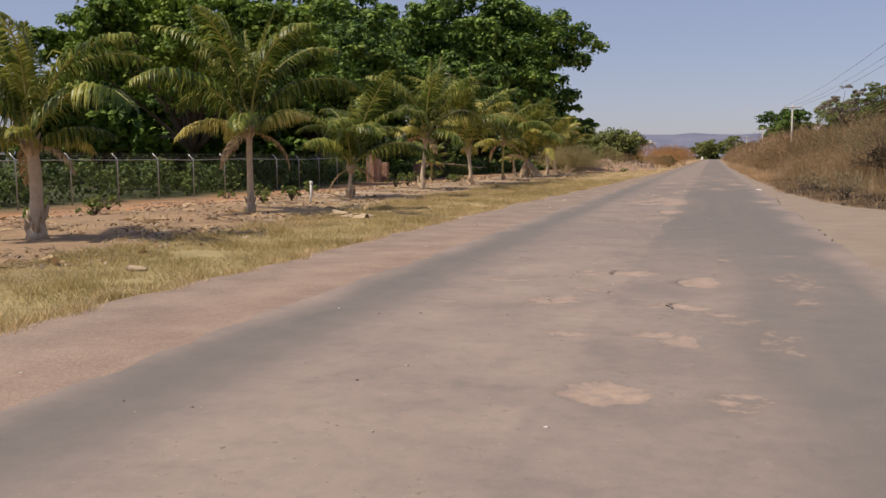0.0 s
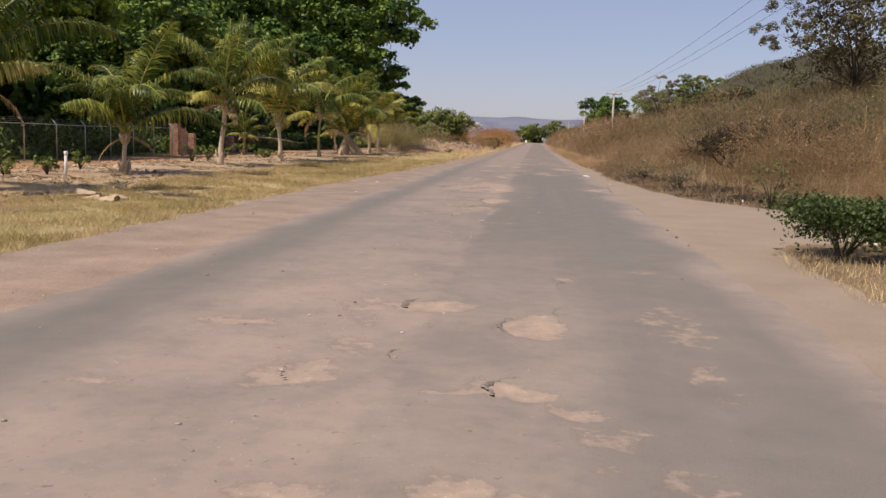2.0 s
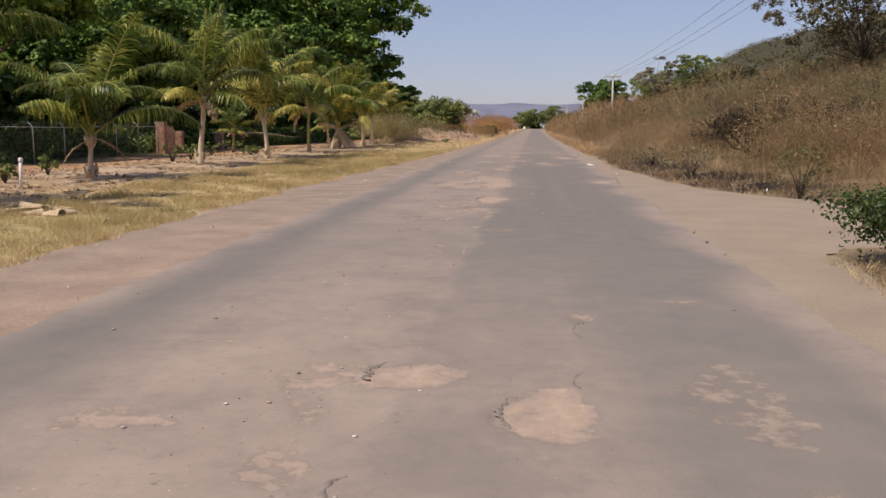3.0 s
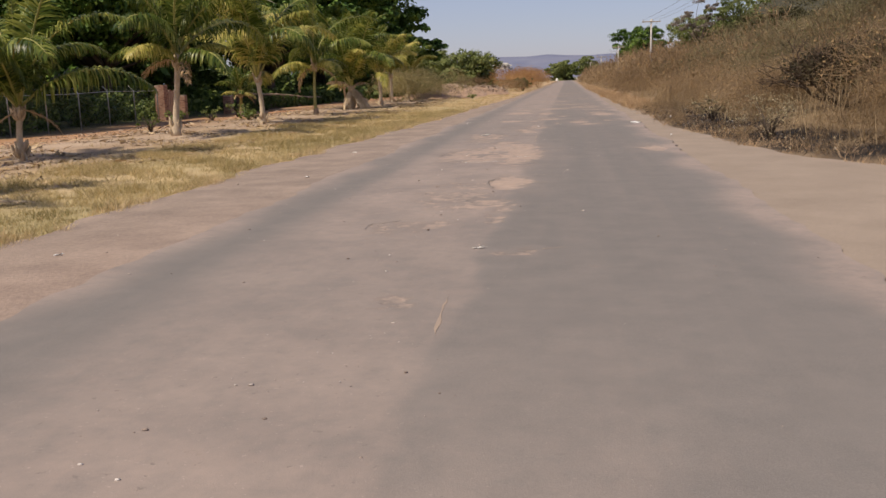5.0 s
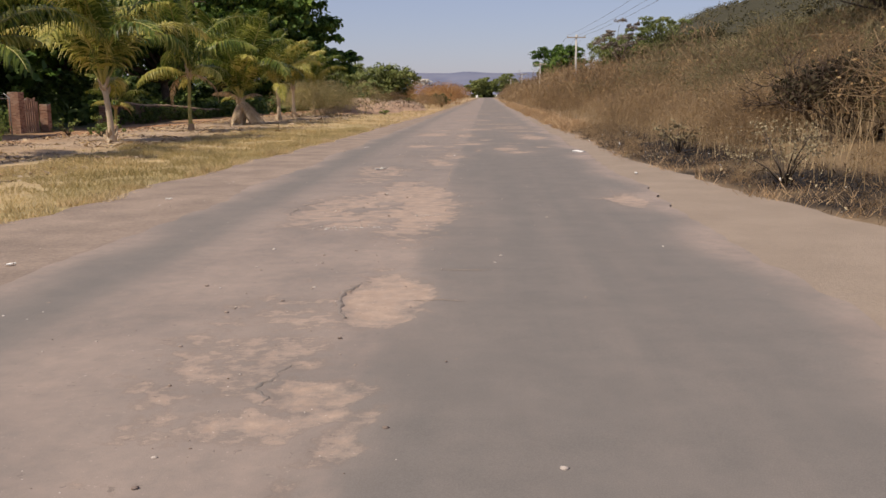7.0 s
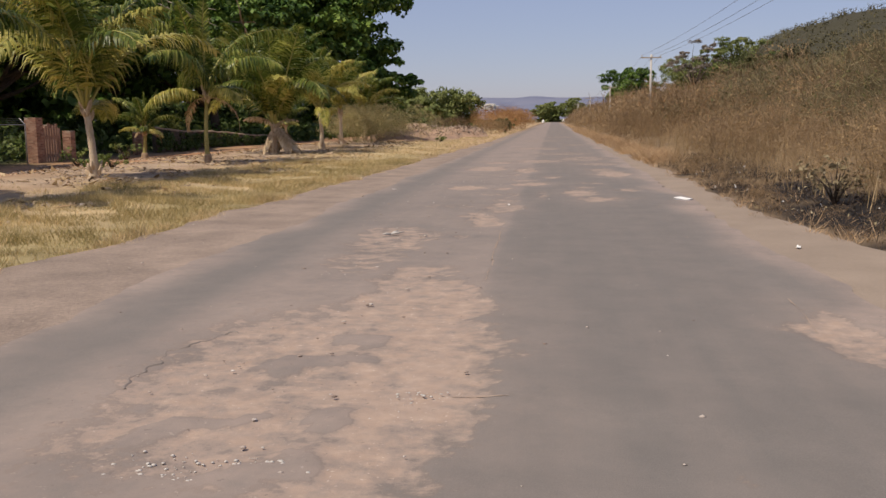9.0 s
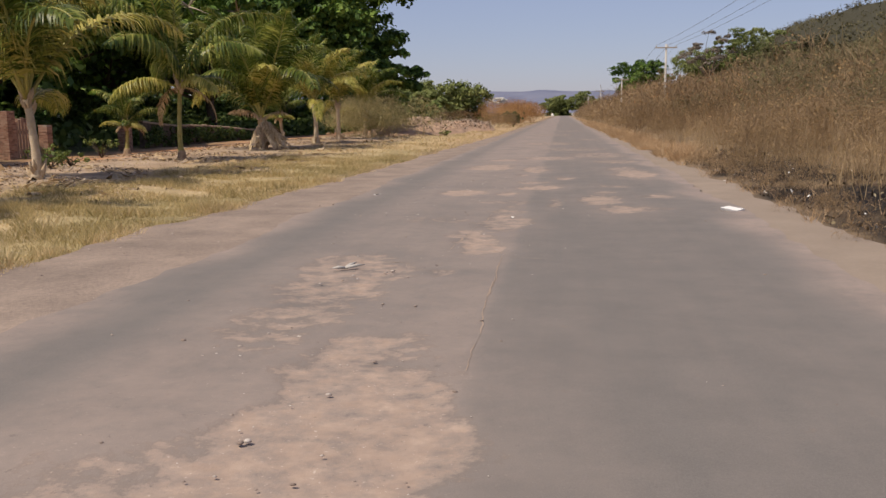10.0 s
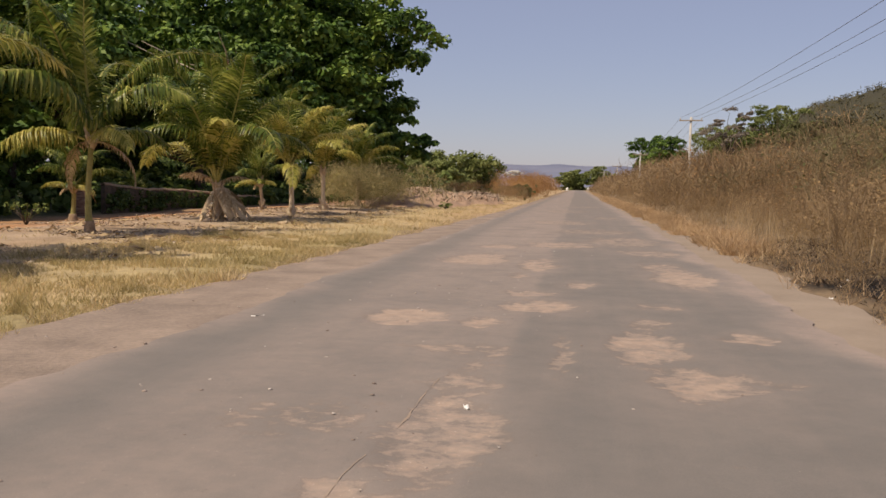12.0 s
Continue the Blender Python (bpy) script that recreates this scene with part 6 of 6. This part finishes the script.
def pebbles():
    rng = np.random.default_rng(201)
    bm = bmesh.new()
    bmesh.ops.create_icosphere(bm, subdivisions=1, radius=1)
    base = np.array([v.co[:] for v in bm.verts])
    tri = np.array([[v.index for v in f.verts] for f in bm.faces])
    bm.free()
    heap = Heap()
    n = 1900
    y = rng.uniform(4.5, 62, n)
    x = np.where(rng.random(n) < 0.45, rng.normal(-1.6, 0.6, n), rng.uniform(-5.8, 2.3, n))
    keep = (x < -0.4) | (rng.random(n) < 0.35)
    for px, py in zip(x[keep], y[keep]):
        s = 0.004 + 0.013 * rng.random() ** 6
        heap.add(base * rng.uniform(0.7, 1.2, base.shape) * s * [1.3, 1.0, 0.45] + [px, py, 0.011 + s * 0.2], None, tri)
    # larger loose stones and crumbs of broken asphalt along the worn lane
    n = 120
    y = rng.uniform(20, 50, n)
    x = np.where(rng.random(n) < 0.7, rng.normal(-2.0, 0.8, n), rng.uniform(-5.6, 2.0, n))
    for px, py in zip(x, y):
        s = 0.007 + 0.014 * rng.random() ** 3
        heap.add(base * rng.uniform(0.7, 1.25, base.shape) * s * [1.2, 1.0, 0.6] + [px, py, 0.010 + s * 0.3], None, tri)
    tagged(new("road_stones", heap.mesh("road_stones", M_STONE)), "loose pebbles scattered on the road", "stones", kind="stuff")


def road_cracks():
    """Thin sand-filled cracks: broken wobbling ribbons lying on the asphalt."""
    rng = np.random.default_rng(211)
    heap = Heap()
    def ribbon(x0, y0, x1, y1, wide, seed):
        n = max(6, int(math.hypot(x1 - x0, y1 - y0) / 0.05))
        u = np.linspace(0, 1, n)
        d = np.array([x1 - x0, y1 - y0]) / math.hypot(x1 - x0, y1 - y0)
        side = np.array([-d[1], d[0]])
        mid = np.array([x0, y0]) + u[:, None] * np.array([x1 - x0, y1 - y0])
        wob = 0.02 * fnoise(mid[:, 0], mid[:, 1], 2.5, seed) + 0.008 * fnoise(mid[:, 0], mid[:, 1], 13, seed + 1)
        mid = mid + side * wob[:, None]
        w = wide * np.clip(0.55 + 0.9 * fnoise(mid[:, 0], mid[:, 1], 6, seed + 2), 0.1, 1.4) * np.sin(np.pi * np.clip(u * 0.96 + 0.02, 0, 1)) ** 0.4
        e = np.concatenate([mid - side * w[:, None] * 0.5, mid + side * w[:, None] * 0.5])
        z = 0.0150 - 0.016 * smooth(0.30, 0.60, hollows(e[:, 0], e[:, 1])[0]) + 0.006 * fnoise(e[:, 0], e[:, 1], 1.3, 2)
        k = np.arange(n - 1)
        heap.add(np.column_stack([e, z]), np.stack([k, k + 1, n + k + 1, n + k], 1))
    for x0, y0, x1, y1, w in ((-0.59, 26.19, -0.2, 26.09, 0.06), (-0.68, 27.3, 0.1, 27.32, 0.04), (-0.8, 18.7, -0.76, 17.6, 0.07),
                              (-0.5, 20.45, 0.15, 20.67, 0.035), (-0.63, 31.04, -0.3, 31.05, 0.035), (-0.79, 39.3, -0.7, 34.7, 0.035), (1.95, 34.0, 1.88, 32.8, 0.05),
                              (-0.76, 38.25, -0.75, 36.6, 0.04), (-0.91, 39.5, -0.62, 38.93, 0.045), (-0.62, 38.93, -0.29, 38.86, 0.04), (-2.03, 39.6, -1.39, 40.06, 0.035),
                              (-1.88, 38.56, -1.35, 38.48, 0.035), (-1.27, 41.5, -1.39, 39.4, 0.05), (-1.16, 43.5, -1.21, 42.1, 0.045)):
        ribbon(x0, y0, x1, y1, w * 0.42, float(rng.uniform(0, 50)))
    tagged(new("road_cracks", heap.mesh("road_cracks", M_SAND)), "thin pale sand-filled cracks in the asphalt", "cracks", kind="stuff")


def rubble(x, y, spread, count, seed):
    """Pale crumbs of broken subgrade at the rim of a hollow."""
    rng = np.random.default_rng(seed)
    bm = bmesh.new()
    bmesh.ops.create_icosphere(bm, subdivisions=1, radius=1)
    ball = np.array([v.co[:] for v in bm.verts])
    tri = np.array([[v.index for v in f.verts] for f in bm.faces])
    bm.free()
    heap = Heap()
    for k in range(count):
        s = 0.003 + 0.009 * rng.random() ** 2.5
        px, py = rng.normal(0, spread, 2)
        heap.add(ball * rng.uniform(0.6, 1.3, ball.shape) * s * [1.2, 1.0, 0.6] + [x + 1.4 * px, y + py, 0.006 + s * 0.3], None, tri)
    tagged(new("rubble", heap.mesh("rubble", M_CONCRETE)), "pale crumbs of broken stone in the road", "rubble", kind="stuff")


def broken_rims():
    """Ragged lips of lifted asphalt at the rims of the deeper hollows: x, y, half width, half length, from and to angle."""
    heap = Heap()
    for k, (cx, cy, rx, ry, a0, a1) in enumerate(((0.17, 9.60, 0.25, 0.24, 100, 222), (-0.70, 10.28, 0.10, 0.16, 110, 230), (-0.55, 10.9, 0.24, 0.30, 75, 128),
                                                  (-0.67, 12.2, 0.30, 0.30, 120, 215), (0.19, 11.45, 0.26, 0.40, 130, 225), (0.50, 12.1, 0.12, 0.25, 110, 250), (0.55, 13.6, 0.12, 0.3, 100, 240),
                                                  (-0.86, 26.2, 0.28, 0.75, 120, 235), (-0.96, 24.1, 0.27, 0.42, 120, 220), (-1.75, 21.9, 0.40, 0.45, 100, 210), (-2.1, 31.6, 0.55, 0.9, 120, 220))):
        n = 40
        a = np.radians(np.linspace(a0, a1, n))
        wob = 1 + 0.10 * fnoise(np.cos(a) * 2, np.sin(a) * 2, 2.3, k * 3.1) + 0.07 * fnoise(np.cos(a) * 5, np.sin(a) * 5, 3.1, k)
        inner = np.stack([cx + rx * np.cos(a) * wob, cy + ry * np.sin(a) * wob], 1)
        out = np.stack([np.cos(a), np.sin(a)], 1)
        u = np.linspace(0, 1, n)
        lift = np.clip(0.55 + 0.9 * fnoise(u * 7, u * 0 + k, 1.7, k), 0.0, 1.2) * np.sin(np.pi * u) ** 0.6
        wide = 0.014 + 0.022 * lift
        top = 0.012 + 0.010 * lift
        outer = inner + out * wide[:, None]
        z0 = np.full(n, 0.0)
        v = np.concatenate([np.column_stack([inner - out * 0.012, z0 - 0.01]), np.column_stack([inner, top]), np.column_stack([outer, z0 + 0.009])])
        j = np.arange(n - 1)
        heap.add(v, np.concatenate([np.stack([j, j + 1, n + j + 1, n + j], 1), np.stack([n + j, n + j + 1, 2 * n + j + 1, 2 * n + j], 1)]))
    me = heap.mesh("broken_asphalt", M_ASPHALT)
    paint(me, "wear", np.tile([0.0, 0.45, 0.0], (len(me.vertices), 1)))
    tagged(new("broken_asphalt", me), "lifted ragged asphalt edges round the potholes", "broken asphalt", kind="stuff")


road_litter()
road_cracks()
broken_rims()
pebbles()
for k_, (rx_, ry_, rs_, rn_) in enumerate(((-1.86, 29.75, 0.10, 90), (-1.42, 29.85, 0.09, 80), (-0.78, 31.0, 0.06, 30), (-1.8, 29.3, 0.08, 40))):
    rubble(rx_, ry_, rs_, rn_, 300 + k_)


def marker_stone(x, y, h, w, label):
    """A whitewashed round-topped stone at the road's edge."""
    ob = thing("marker_stone", (x, y, float(land(x, y)) - 0.05), label, "marker stone", "marker stones")
    u = np.linspace(0, 1, 8)
    part("stone", Heap_one(tube(np.stack([0 * u, 0 * u, u * h], 1), w * 0.5 * np.sqrt(np.clip(1.02 - u ** 3, 0.02, 1)), 12)).mesh("stone", M_PVC, True), None, ob)
    part("foot", box(0, 0, 0.06, w * 1.25, w * 1.25, 0.16, 0.03), M_CONCRETE, ob)


marker_stone(-3.9, 396, 1.35, 1.1, "whitewashed marker stone at the far end of the road")
marker_stone(4.3, 392, 1.3, 1.0, "whitewashed marker stone beside the dry scrub far off")
